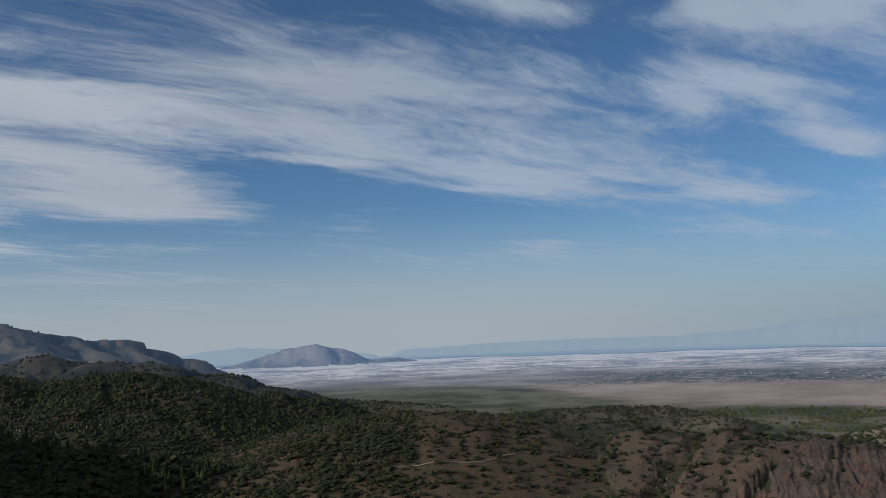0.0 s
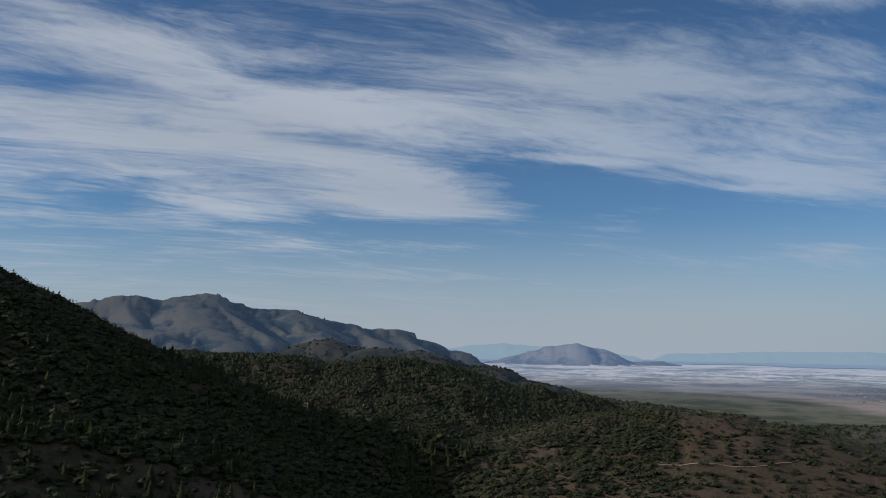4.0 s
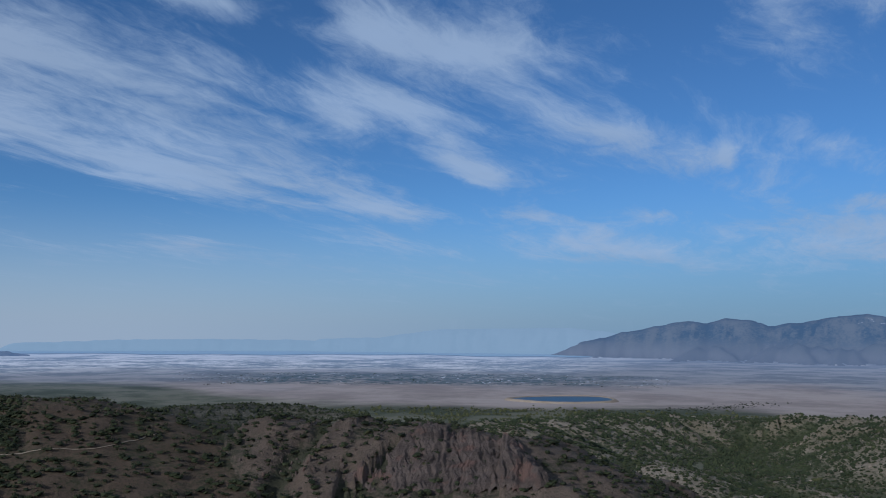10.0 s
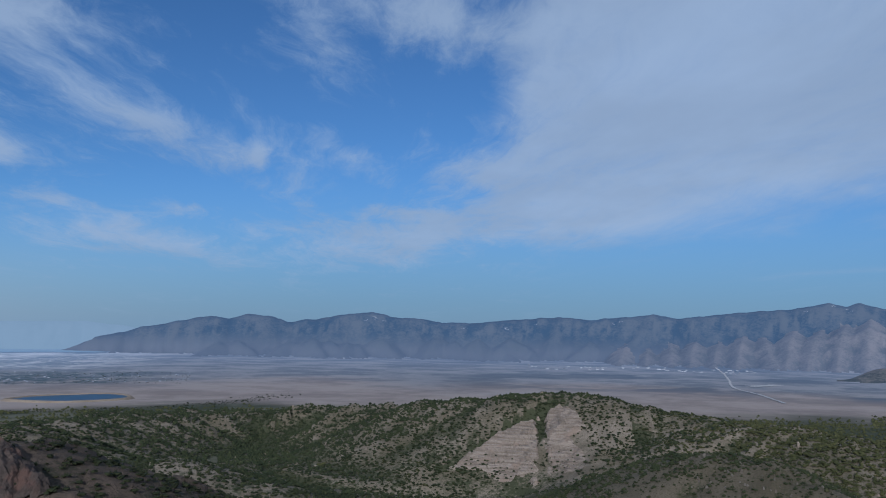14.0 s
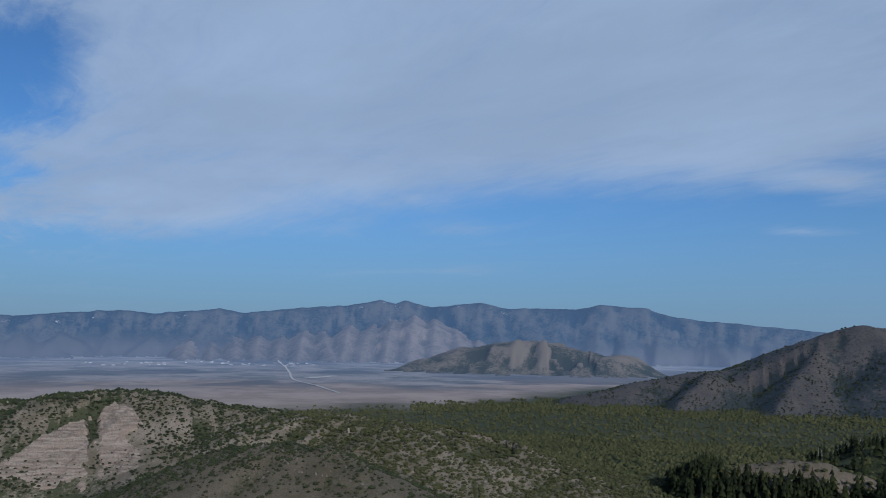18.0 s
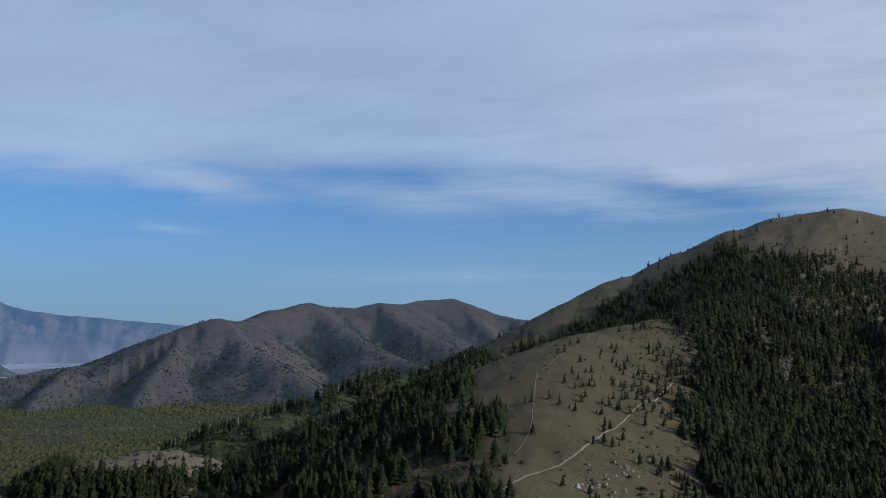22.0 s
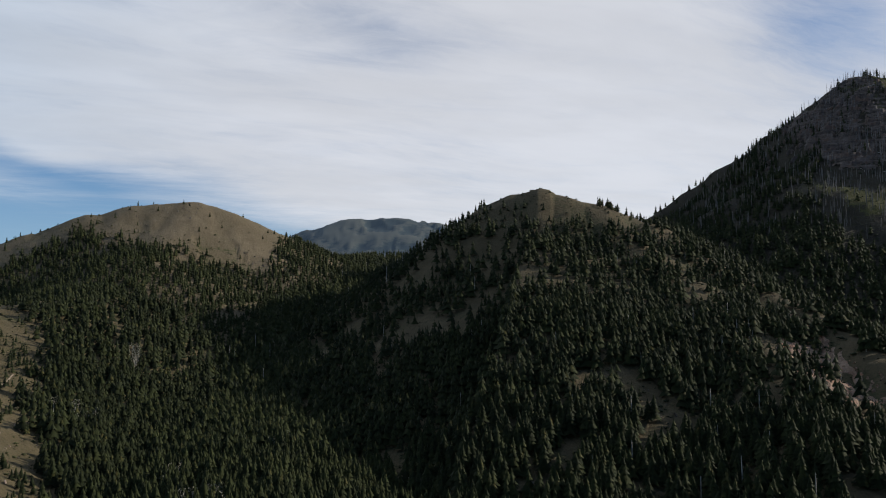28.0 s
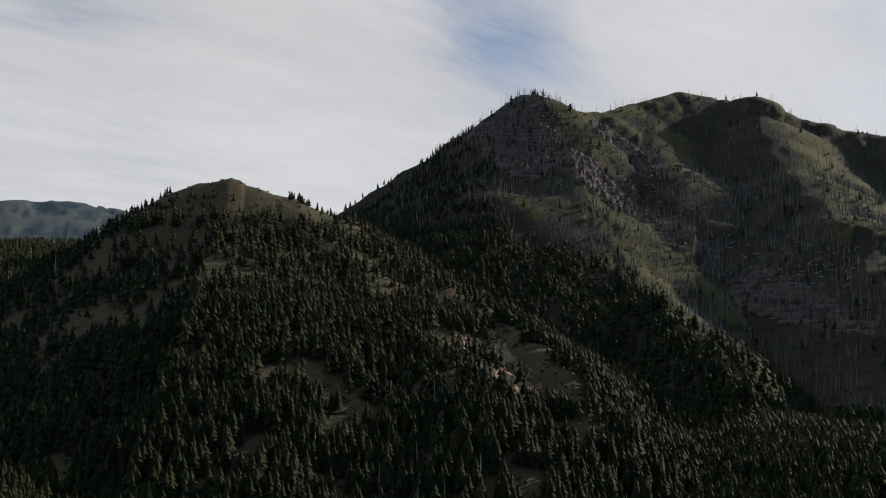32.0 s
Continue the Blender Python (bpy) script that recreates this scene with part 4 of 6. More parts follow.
def conifer_crown(tiers, points, seed):
    """Whorls of drooping boughs round a stem one high, with gaps between the tips."""
    r = np.random.RandomState(seed)
    v, f = [], []
    for k in range(tiers):
        u = k / (tiers - 1)
        z0 = 0.10 + 0.78 * u
        wide = (0.245 * (1 - u) ** 0.85 + 0.022) * r.uniform(0.85, 1.15)
        tall = (0.30 - 0.13 * u) * (8 / (tiers + 1)) ** 0.4
        lean = r.uniform(-0.012, 0.012, 2)
        start, first = r.uniform(0, 6.28), len(v)
        v.append((lean[0], lean[1], min(z0 + tall, 1.0 if k == tiers - 1 else 0.97)))
        for q in range(points * 2):
            a = start + math.pi * q / points
            out = wide * (r.uniform(0.85, 1.2) if q % 2 == 0 else r.uniform(0.40, 0.60))
            v.append((out * math.cos(a) + lean[0], out * math.sin(a) + lean[1], z0 + (r.uniform(-0.035, 0.01) if q % 2 == 0 else r.uniform(0.01, 0.05))))
        for q in range(points * 2):
            f.append((first, first + 1 + q, first + 1 + (q + 1) % (points * 2)))
    return np.array(v), np.array(f)


def bush_crown(lumps, leaves, seed, flat=0.75):
    """Uneven lumps of twigs with loose leaf sprays standing out of them, about one in radius."""
    r = np.random.RandomState(seed)
    v, f = [], []
    octa = [(1, 0, 0), (0, 1, 0), (-1, 0, 0), (0, -1, 0), (0, 0, 1), (0.7, 0.7, 0.6), (-0.7, 0.7, 0.6), (-0.7, -0.7, 0.6), (0.7, -0.7, 0.6)]
    tri = [(0, 1, 5), (1, 2, 6), (2, 3, 7), (3, 0, 8), (5, 1, 6), (6, 2, 7), (7, 3, 8), (8, 0, 5), (5, 6, 4), (6, 7, 4), (7, 8, 4), (8, 5, 4)]
    for k in range(lumps):
        a, d = r.uniform(0, 6.28), r.uniform(0.25, 0.6) if k else 0.0
        c, s = (d * math.cos(a), d * math.sin(a), r.uniform(0.0, 0.35)), r.uniform(0.38, 0.62)
        first = len(v)
        for p in octa:
            g = s * r.uniform(0.75, 1.25)
            v.append((c[0] + p[0] * g, c[1] + p[1] * g, max(0.0, c[2] + p[2] * g * flat)))
        f += [tuple(first + q for q in t) for t in tri]
    for k in range(leaves):
        a, b = r.uniform(0, 6.28), r.uniform(0.05, 1.4)
        d = r.uniform(0.65, 1.0)
        c = np.array((d * math.cos(a) * math.cos(b), d * math.sin(a) * math.cos(b), 0.1 + flat * d * math.sin(b)))
        first = len(v)
        for q in range(3):
            v.append(tuple(c + r.uniform(-0.22, 0.22, 3)))
        f.append((first, first + 1, first + 2))
    v = np.array(v)
    v[:, 2] = np.maximum(v[:, 2], -0.1)
    return v, np.array(f)


def snag_shape(seed, limbs):
    r = np.random.RandomState(seed)
    v, f = tube((0, 0, -0.02), (r.uniform(-0.03, 0.03), r.uniform(-0.03, 0.03), 1.0), 0.030, 0.010, 4)
    for k in range(limbs):
        z, a, l = r.uniform(0.4, 0.9), r.uniform(0, 6.28), r.uniform(0.05, 0.11)
        b, g = tube((0, 0, z), (l * math.cos(a), l * math.sin(a), z + r.uniform(-0.02, 0.05)), 0.008, 0.003, 3)
        g = [tuple(q + len(v) for q in t) for t in g]
        v, f = v + b, f + g
    return np.array(v), np.array(f)


def scatter(shapes, places, sizes, tall, seed):
    """All plants of one stand in one mesh: each shape turned and sized at its places."""
    r = np.random.RandomState(seed)
    which = r.randint(0, len(shapes), len(places))
    verts, faces, start = [], [], 0
    for k, (v, f) in enumerate(shapes):
        at = np.nonzero(which == k)[0]
        if len(at) == 0:
            continue
        a = r.uniform(0, 6.283, len(at))
        c, s = np.cos(a)[:, None], np.sin(a)[:, None]
        w, h = sizes[at][:, None], (sizes[at] * tall[at])[:, None]
        x, y, z = v[None, :, 0] * w, v[None, :, 1] * w, v[None, :, 2] * h
        block = np.stack([x * c - y * s + places[at, 0:1], x * s + y * c + places[at, 1:2], z + places[at, 2:3]], -1)
        verts.append(block.reshape(-1, 3))
        faces.append((f[None] + (np.arange(len(at)) * len(v))[:, None, None] + start).reshape(-1, 3))
        start += len(at) * len(v)
    return np.concatenate(verts), np.concatenate(faces)


def sample(count, r0, r1, seed, az0=-214, az1=58):
    r = np.random.RandomState(seed)
    a = np.radians(r.uniform(az0, az1, count))
    d = np.sqrt(r.uniform(r0 * r0, r1 * r1, count))
    x, y = -d * np.sin(a), d * np.cos(a)
    o = terrain(x, y)[1]
    z = height_at(x, y)
    return x, y, z, o, np.degrees(a), d, r.rand(count)


def step(v, a, b):
    k = np.clip((v - a) / (b - a), 0, 1)
    return k * k * (3 - 2 * k)


# how far each place lies in the lee of nearer ground, seen from the plateau
sight = (GZ / np.hypot(GX, GY)).reshape(rows_n, cols_n)
crest_line = np.maximum.accumulate(sight, axis=1)


def in_view(x, y, z, az, d):
    i = np.clip(np.searchsorted(spokes, az), 0, rows_n - 1)
    j = np.clip(np.searchsorted(rings, d) - 2, 0, cols_n - 1)
    return (z + 5) / d > crest_line[i, j] - 0.002


ID = {name: k for k, name in enumerate(NAMES)}
BUSHY = {"scrub_slope": 1.0, "shrubby_knoll": 0.50, "rocky_knoll": 0.42, "juniper_hill": 0.8, "dark_hill": 1.0, "pointed_hill": 0.9, "dark_ridge": 0.9, "bench": 1.0,
         "green_hill": 1.0, "stony_hillock": 0.9, "green_flats": 0.55, "tan_hillock": 0.25, "sage_mountain": 0.8, "far_sage_peak": 0.6, "bare_spur": 0.04, "bald_mountain": 0.03,
         "wooded_hill": 0.12, "forest_ridge": 0.45, "burnt_mountain": 0.30, "forest_valley": 0.1}
TONE = {"green_hill": "brush", "green_flats": "oak", "stony_hillock": "brush", "tan_hillock": "oak", "forest_ridge": "oak", "sage_mountain": "juniper", "far_sage_peak": "juniper",
        "bare_spur": "oak", "bald_mountain": "oak", "burnt_mountain": "brush", "ground": "oak"}

# bare rock and trampled places where little grows
CLEARINGS = [(-40, -562, 17), (-50, -555, 17), (-61, -552, 17), (-63, -507, 17), (-78, -542, 17), (-86, -526, 17), (-74, -488, 17), (-93, -506, 17), (-96, -486, 17),
             (-55, -658, 15), (-69, -620, 15), (-79, -576, 15), (-92, -539, 15), (-99, -501, 15), (-99, -443, 15),
             (168, -822, 17), (147, -812, 17), (130, -802, 17), (114, -801, 17), (92, -793, 17), (70, -788, 17),
             (173, -847, 15), (178, -871, 15), (151, -836, 15), (156, -861, 15), (134, -826, 15), (138, -850, 15), (117, -825, 15), (121, -849, 15),
             (62, -489, 13), (50, -499, 13), (39, -483, 13), (25, -469, 13), (16, -459, 13), (63, -421, 9), (67, -407, 9), (72, -397, 9), (77, -383, 9), (340, -368, 12), (319, -334, 12), (366, -378, 12),
             (480, 305, 34), (450, 315, 26), (500, 300, 28), (530, 315, 20), (315, -321, 18), (297, -268, 24)]
THIN_WOODS = [(239, -716, 26), (217, -627, 26), (191, -596, 26), (171, -581, 26), (217, -594, 26), (186, -720, 26), (150, -630, 26)]
bushes, firs, snags = [], [], []
for count, r0, r1, seed, az0, az1 in ((62000, 235, 620, 1, -214, 58), (120000, 620, 1300, 2, -214, 58), (60000, 1300, 2500, 3, -214, 58), (55000, 470, 960, 4, -104, -20), (70000, 1300, 2200, 5, -125, -78), (26000, 300, 580, 6, 6, 58), (34000, 600, 980, 8, 0, 46)):
    x, y, z, o, az, d, dice = sample(count, r0, r1, seed, az0, az1)
    el = np.degrees(np.arctan2(z, d))
    clump = fbm(x / 45, y / 45, 61, 3)
    tuft = fbm(x / 14, y / 14, 67, 2)
    seen = in_view(x, y, z, az, d)
    back = np.where(az > 0, az, az + 360)
    want_bush, want_fir, want_snag, grown = np.zeros(count), np.zeros(count), np.zeros(count), np.ones(count)
    gully = fold_at(x, y)
    for name, k in ID.items():
        on = o == k
        if name in BUSHY:
            want_bush[on] = BUSHY[name]
    sparse = np.isin(o, [ID[q] for q in ("shrubby_knoll", "rocky_knoll", "sage_mountain", "far_sage_peak")])
    want_bush = np.where(sparse, want_bush * step(clump, 0.32, 0.62) * 2.0, want_bush * (0.45 + 0.75 * step(tuft, 0.3, 0.6)))
    on = np.isin(o, [ID["shrubby_knoll"], ID["rocky_knoll"]])
    want_bush[on] = (0.48 + 0.30 * step(clump, 0.40, 0.62) + 0.10 * step(tuft, 0.4, 0.6) + 0.30 * step(z, -41, -35) * (o == ID["shrubby_knoll"]))[on]
    flat = (o < 0) & (d < np.interp(az, (-92, -70), (1700, 1300)) + 300 * (clump - 0.5)) & (az < 40)
    want_bush[flat] = np.where(az < -70, 0.45, 0.5 * step(clump, 0.42, 0.58))[flat]
    on = o == ID["green_hill"]
    want_bush[on] = (0.70 + 0.25 * step(az, -70, -80) + step(clump + 0.25 * gully, 0.34, 0.60) * (0.4 + 0.6 * step(tuft, 0.3, 0.55)))[on]
    for name in ("sage_mountain", "far_sage_peak"):
        on = o == ID[name]
        want_bush[on] = (0.10 + 0.40 * step(clump, 0.38, 0.58) + 0.5 * step(gully, 0.05, 0.30))[on]
        want_bush[on] *= (0.15 + 0.85 * step(z, 5, -55))[on]
    on = o == ID["forest_valley"]
    want_fir[on] = 1.0
    on = o == ID["scrub_slope"]
    want_fir[on] = (0.20 * step(clump, 0.36, 0.58) * step(z, 10, -30))[on]
    grown[on] = 0.42
    on = o == ID["forest_ridge"]
    want_fir[on] = 0.42 * step(clump[on], 0.42, 0.62)
    on = o == ID["tan_hillock"]
    want_fir[on] = (0.6 * step(z, -88, -94))[on]
    want_bush[on] = (0.15 + 0.8 * step(z, -83, -88))[on]
    on = o == ID["wooded_hill"]
    want_fir[on] = 0.80 * step(clump[on], 0.22, 0.48)
    grown[on & (el > 6.0)] = 0.6
    crest = np.interp(-az, (165, 168, 171, 175), (8.4, 9.1, 8.2, 6.6))
    want_fir[on & (el > crest - 1.3) & (az < -165.5) & (az > -173.0)] = 0.0
    want_bush[on & (el > crest - 1.0) & (az < -166.5) & (az > -176.0)] = 0.03
    on = o == ID["bare_spur"]
    rim = 8.0 * (clump - 0.5) + 2.0 * (tuft - 0.5)
    edge = np.maximum(step(az, -115, -113), step(az + rim, -136.6, -138.2))
    edge = np.maximum(step(az - np.interp(d, (340, 420, 620, 690), (-126, -123.8, -122.8, -118)) + rim, -0.4, 0.8), edge)
    want_fir[on] = (0.006 * (d < 640) + 0.85 * edge * np.where(az > -128, step(clump, 0.36, 0.58), step(clump, 0.10, 0.35)) + 0.07 * step(az, -128, -131) + 0.40 * step(az, -130.5, -135) * step(clump, 0.35, 0.6))[on]
    grown[on] = np.where(edge > 0.5, 0.9, 0.42)[on]
    want_bush[on] = (0.03 + 0.5 * np.maximum(edge, step(az + rim, -133.0, -137.0)))[on]
    on = o == ID["bald_mountain"]
    line = np.interp(-az, (123.9, 128.4, 131.4, 134.7, 138.3, 140.1, 142.4, 145.2, 148.3, 150.5, 151.9), (-1.1, 0.1, 1.9, 3.4, 5.2, 5.7, 5.1, 5.0, 4.0, 3.3, 5.5)) + 1.4 * (clump - 0.5)
    want_fir[on] = (1.3 * step(line - el, 0.0, 0.7) + 0.05 * step(line - el, -1.6, 0.0) * step(clump, 0.4, 0.6) + 0.045 * (az < -131) * step(clump, 0.42, 0.6))[on]
    grown[on] = np.where(line > el, 0.75, 0.5)[on]
    want_bush[on] = (0.008 + 0.9 * step(line - el, -1.0, 0.3) * step(tuft, 0.35, 0.6))[on]
    on = o == ID["burnt_mountain"]
    line = np.interp(back, (151.4, 153.2, 156.1, 159.4, 163.2, 167.5, 170.1, 173.9, 176.6, 179.7, 182.0), (-6.5, -5.6, -3.2, -1.8, 1.9, 3.9, 5.1, 5.9, 5.2, 5.6, 6.7)) + 2.2 * (clump - 0.5)
    low = step(line - el, -0.3, 0.6)
    want_fir[on] = (0.9 * low + (1 - low) * np.where(back > 173, 1.1 * step(el, 13.5, 9.0), 0.04) * step(clump, 0.3, 0.6) + 0.02 * (el > 11))[on]
    want_snag[on] = ((1 - low) * 0.75 * step(clump, 0.36, 0.60))[on]
    grown[on] = np.where(low > 0.5, 0.95, 0.8)[on]
    on = np.isin(o, [ID["forest_valley"], ID["wooded_hill"], ID["forest_ridge"]])
    want_snag[on & (el < 4)] = 0.008
    for cx, cy, wide in CLEARINGS:
        open_ground = np.hypot(x - cx, y - cy) < wide * (0.6 + 0.8 * tuft)
        want_fir[open_ground] *= 0.04
        want_bush[open_ground] = 0.22
    for cx, cy, wide in THIN_WOODS:
        want_fir[np.hypot(x - cx, y - cy) < wide * (0.5 + tuft)] *= 0.30
    keep = np.where(seen, 1.0, 0.02)
    if r0 >= 620:
        want_fir *= 0.75
    fir = dice < want_fir * keep
    dead = ~fir & (dice < (want_fir + want_snag) * keep) & (want_snag > 0)
    bush = ~fir & ~dead & (dice < (want_fir + want_snag + want_bush * (1.0 if r0 < 1300 else 0.9)) * keep) & (want_bush > 0)
    spread = np.random.RandomState(seed + 50)
    big = spread.uniform(0, 1, count)
    for got, where in ((fir, firs), (dead, snags), (bush, bushes)):
        where.append(np.stack([x, y, z, o, az, d, big, tuft, grown], 1)[got])
firs, snags, bushes = np.concatenate(firs), np.concatenate(snags), np.concatenate(bushes)

NEAR_FIR = [conifer_crown(8, 6, s) for s in range(5)]
MID_FIR = [conifer_crown(7, 5, s) for s in range(15, 20)]
FAR_FIR = [conifer_crown(4, 3, s) for s in range(10, 14)]
NEAR_BUSH = [bush_crown(4, 34, s) for s in range(5)]
SCRUB = [bush_crown(2, 11, s) for s in range(5, 9)]
MID_BUSH = [bush_crown(1, 4, s) for s in range(10, 14)]
FAR_BUSH = [bush_crown(1, 0, s) for s in range(20, 23)]


def speck_crown(seed):
    """A shrub seen from far off: five ragged flanks under a lopsided top."""
    q = np.random.RandomState(seed)
    foot = [(math.cos(1.257 * k) * q.uniform(0.6, 1.1), math.sin(1.257 * k) * q.uniform(0.6, 1.1), q.uniform(0.0, 0.3)) for k in range(5)]
    return np.array(foot + [(q.uniform(-0.2, 0.2), q.uniform(-0.2, 0.2), q.uniform(0.65, 0.95))]), np.array([(k, (k + 1) % 5, 5) for k in range(5)])


SPECK = [speck_crown(s) for s in range(40, 45)]
TRUNK = tube((0, 0, -0.06), (0, 0, 0.5), 0.018, 0.010, 5)

# single trees by the foot of the valley, each with its own trunk and crown
order = np.argsort(firs[:, 5])
lone = order[:300]
rest = np.setdiff1d(np.arange(len(firs)), lone)
trunk_mesh = from_arrays("trunk", np.array(TRUNK[0]), np.array(TRUNK[1]), BARK)
crowns = [from_arrays("crown", v, f, NEEDLES, False) for v, f in NEAR_FIR]
models = []
for mesh in crowns:
    tree = new("conifer_tree")
    part("trunk", trunk_mesh, tree, "grey-brown bark trunk")
    part("crown", mesh, tree, "dark green needled boughs")
    models.append(tagged(tree, "tall dark green conifer with drooping boughs on the valley side", "conifer", "conifers in the valley"))
fir_height = lambda row: (9.0 + 8.0 * row[6]) * row[8]
for k, index in enumerate(lone):
    row = firs[index]
    h = fir_height(row)
    spot = Matrix.LocRotScale((row[0], row[1], row[2] - 0.3), Euler((0, 0, row[7] * 40)), None)
    ob = models[k] if k < len(models) else copy_thing(models[k % len(models)], spot)
    ob.matrix_basis = spot
    ob.scale = (h * 1.1, h * 1.1, h)

STANDS = {"tan_hillock": "dark conifers round the tan hillock", "forest_valley": "dense dark conifer forest filling the valley", "wooded_hill": "dark conifers clothing the hill", "forest_ridge": "dark conifers along the ridge",
          "bare_spur": "young conifers at the edge of the bare spur", "bald_mountain": "dark conifers below the bald summit", "burnt_mountain": "conifers on the foot of the burnt mountain", "scrub_slope": "young dark conifers among scrub on the shaded slope"}
for name, label in STANDS.items():
    mine = rest[firs[rest, 3] == ID[name]]
    if len(mine) == 0:
        continue
    rows = firs[mine]
    h = (9.0 + 8.0 * rows[:, 6]) * rows[:, 8] * np.where(rows[:, 6] < 0.25, 0.65, 1.0)
    close = rows[:, 5] < 460
    blocks, faces, total = [], [], 0
    for flag, shapes, seed in ((close, MID_FIR, 1), (~close, FAR_FIR, 2)):
        if flag.sum():
            v, f = scatter(shapes, rows[flag][:, :3], h[flag] * 1.1, np.full(flag.sum(), 0.91), seed)
            blocks.append(v), faces.append(f + total)
            total += len(v)
    ob = new("conifer_forest", from_arrays("conifer_forest", np.concatenate(blocks), np.concatenate(faces), NEEDLES, True))
    tagged(ob, label, "forest", "", "stuff")

# single junipers and shrubs near the plateau
JUNI = [ID[q] for q in ("shrubby_knoll", "rocky_knoll", "stony_hillock", "scrub_slope")]
candidates = np.nonzero(np.isin(bushes[:, 3], JUNI[:3]) & (bushes[:, 5] < 520))[0]
lone = candidates[np.argsort(bushes[candidates, 5])][:300]
rest = np.setdiff1d(np.arange(len(bushes)), lone)
stem = from_arrays("stem", np.array(tube((0, 0, -0.3), (0, 0, 0.4), 0.10, 0.06, 5)[0]), np.array(tube((0, 0, -0.3), (0, 0, 0.4), 0.10, 0.06, 5)[1]), BARK)
models = []
for v, f in NEAR_BUSH:
    shrub = new("juniper_bush")
    part("stem", stem, shrub, "short twisted grey stem")
    part("crown", from_arrays("crown", v, f, JUNIPER, False), shrub, "dense dark green sprays")
    models.append(tagged(shrub, "rounded dark green juniper bush on stony brown ground", "bush", "junipers on the knolls"))
for k, index in enumerate(lone):
    row = bushes[index]
    s = 1.2 + 2.2 * row[6] ** 2
    spot = Matrix.LocRotScale((row[0], row[1], row[2] - 0.1), Euler((0, 0, row[7] * 40)), None)
    ob = models[k] if k < len(models) else copy_thing(models[k % len(models)], spot)
    ob.matrix_basis = spot
    ob.scale = (s, s, s * (0.9 + 0.3 * row[7]))
    if row[3] == ID["stony_hillock"]:
        ob["label"] = "rounded green bush on the stony tan knob"

LEAF = {"brush": BRUSH, "oak": OAK, "juniper": JUNIPER, "sage": SAGE}
for name, west in [(q, None) for q in [*BUSHY, "ground"] if q != "green_hill"] + [("green_hill", False), ("green_hill", True)]:
    mine = rest[bushes[rest, 3] == ID.get(name, -1)]
    if west is not None:                                      # sunlit oak on the far shoulder, darker brush over the ravine
        mine = mine[(bushes[mine, 4] + 12 * (bushes[mine, 6] - 0.5) < -66) == west]
    if len(mine) == 0:
        continue
    rows = bushes[mine]
    tone = "oak" if west else TONE.get(name, "juniper")
    s = (0.9 + 1.7 * rows[:, 6] ** 1.5) * np.where(rows[:, 5] > 1300, 1.35, 1.0) * {"brush": 1.0, "oak": 1.45, "juniper": 1.0, "sage": 0.55}[tone] * (0.8 if west else 1.0)
    if name == "scrub_slope":
        s = s * 1.5
    if name in ("dark_hill", "juniper_hill", "pointed_hill", "dark_ridge", "bench"):
        s = s * 1.35
    if name in ("bald_mountain", "bare_spur"):
        s = s * 0.6
    tall = 0.9 + 0.5 * rows[:, 7]
    blocks, faces, total = [], [], 0
    for low_d, high_d, shapes in ((0, 400, SCRUB), (400, 540, MID_BUSH), (540, 690, FAR_BUSH), (690, 9999, SPECK)):
        flag = (rows[:, 5] >= low_d) & (rows[:, 5] < high_d)
        if flag.sum():
            v, f = scatter(shapes, rows[flag][:, :3], s[flag], tall[flag], 5)
            blocks.append(v), faces.append(f + total)
            total += len(v)
    word = {"brush": "oak_brush", "oak": "oak_brush", "juniper": "juniper_scrub", "sage": "sagebrush"}[tone]
    ob = new(word, from_arrays(word, np.concatenate(blocks), np.concatenate(faces), LEAF[tone], False))
    tagged(ob, {"brush": "green oak brush scattered over the pale slope", "oak": "yellow-green oak scrub covering low ground", "juniper": "dark junipers scattered over brown slopes", "sage": "low grey sagebrush on dry grass"}[tone], "scrub", "", "stuff")

# standing dead trees: burnt poles on the tall mountain, bleached ones in the forest
SNAG = [snag_shape(s, 3) for s in range(4)]
burnt = snags[:, 3] == ID["burnt_mountain"]
for flag, name, mat, label in ((burnt, "burnt_trees", CHAR, "grey burnt tree poles standing on the slope"), (~burnt, "dead_trees", GHOST, "bleached dead trees among the conifers")):
    rows = snags[flag]
    if len(rows):
        h = 7.0 + 7.0 * rows[:, 6]
        v, f = scatter(SNAG, rows[:, :3], h, np.ones(len(h)), 9)
        tagged(new(name, from_arrays(name, v, f, mat, False)), label, "dead trees", "", "stuff")

# tufts of bunch grass and low sage on the open slopes
def tufts(names, count, az0, az1, r0, r1, size, label):
    q = np.random.RandomState(count)
    a, d = np.radians(q.uniform(az0, az1, count)), np.sqrt(q.uniform(r0 * r0, r1 * r1, count))
    x, y = -d * np.sin(a), d * np.cos(a)
    o = terrain(x, y)[1]
    patchy = fbm(x / 11, y / 11, 131, 3) > 0.46
    ok = np.isin(o, [ID[k] for k in names]) & patchy
    places = np.stack([x, y, height_at(x, y)], 1)[ok]
    v, f = scatter(TUFT, places, size * q.uniform(0.5, 1.5, len(places)), np.full(len(places), 0.8), 4)
    tagged(new("bunch_grass", from_arrays("bunch_grass", v, f, SAGE, False)), label, "grass", "", "stuff")


TUFT = [bush_crown(0, 6, s, 0.6) for s in range(30, 33)]
tufts(("bare_spur",), 11000, -140, -118, 290, 760, 0.55, "dry grass tufts and low sage on the bare spur")
tufts(("shrubby_knoll", "rocky_knoll"), 10000, -26, 22, 290, 460, 0.6, "dry grass tufts and small sage on the brown knolls")
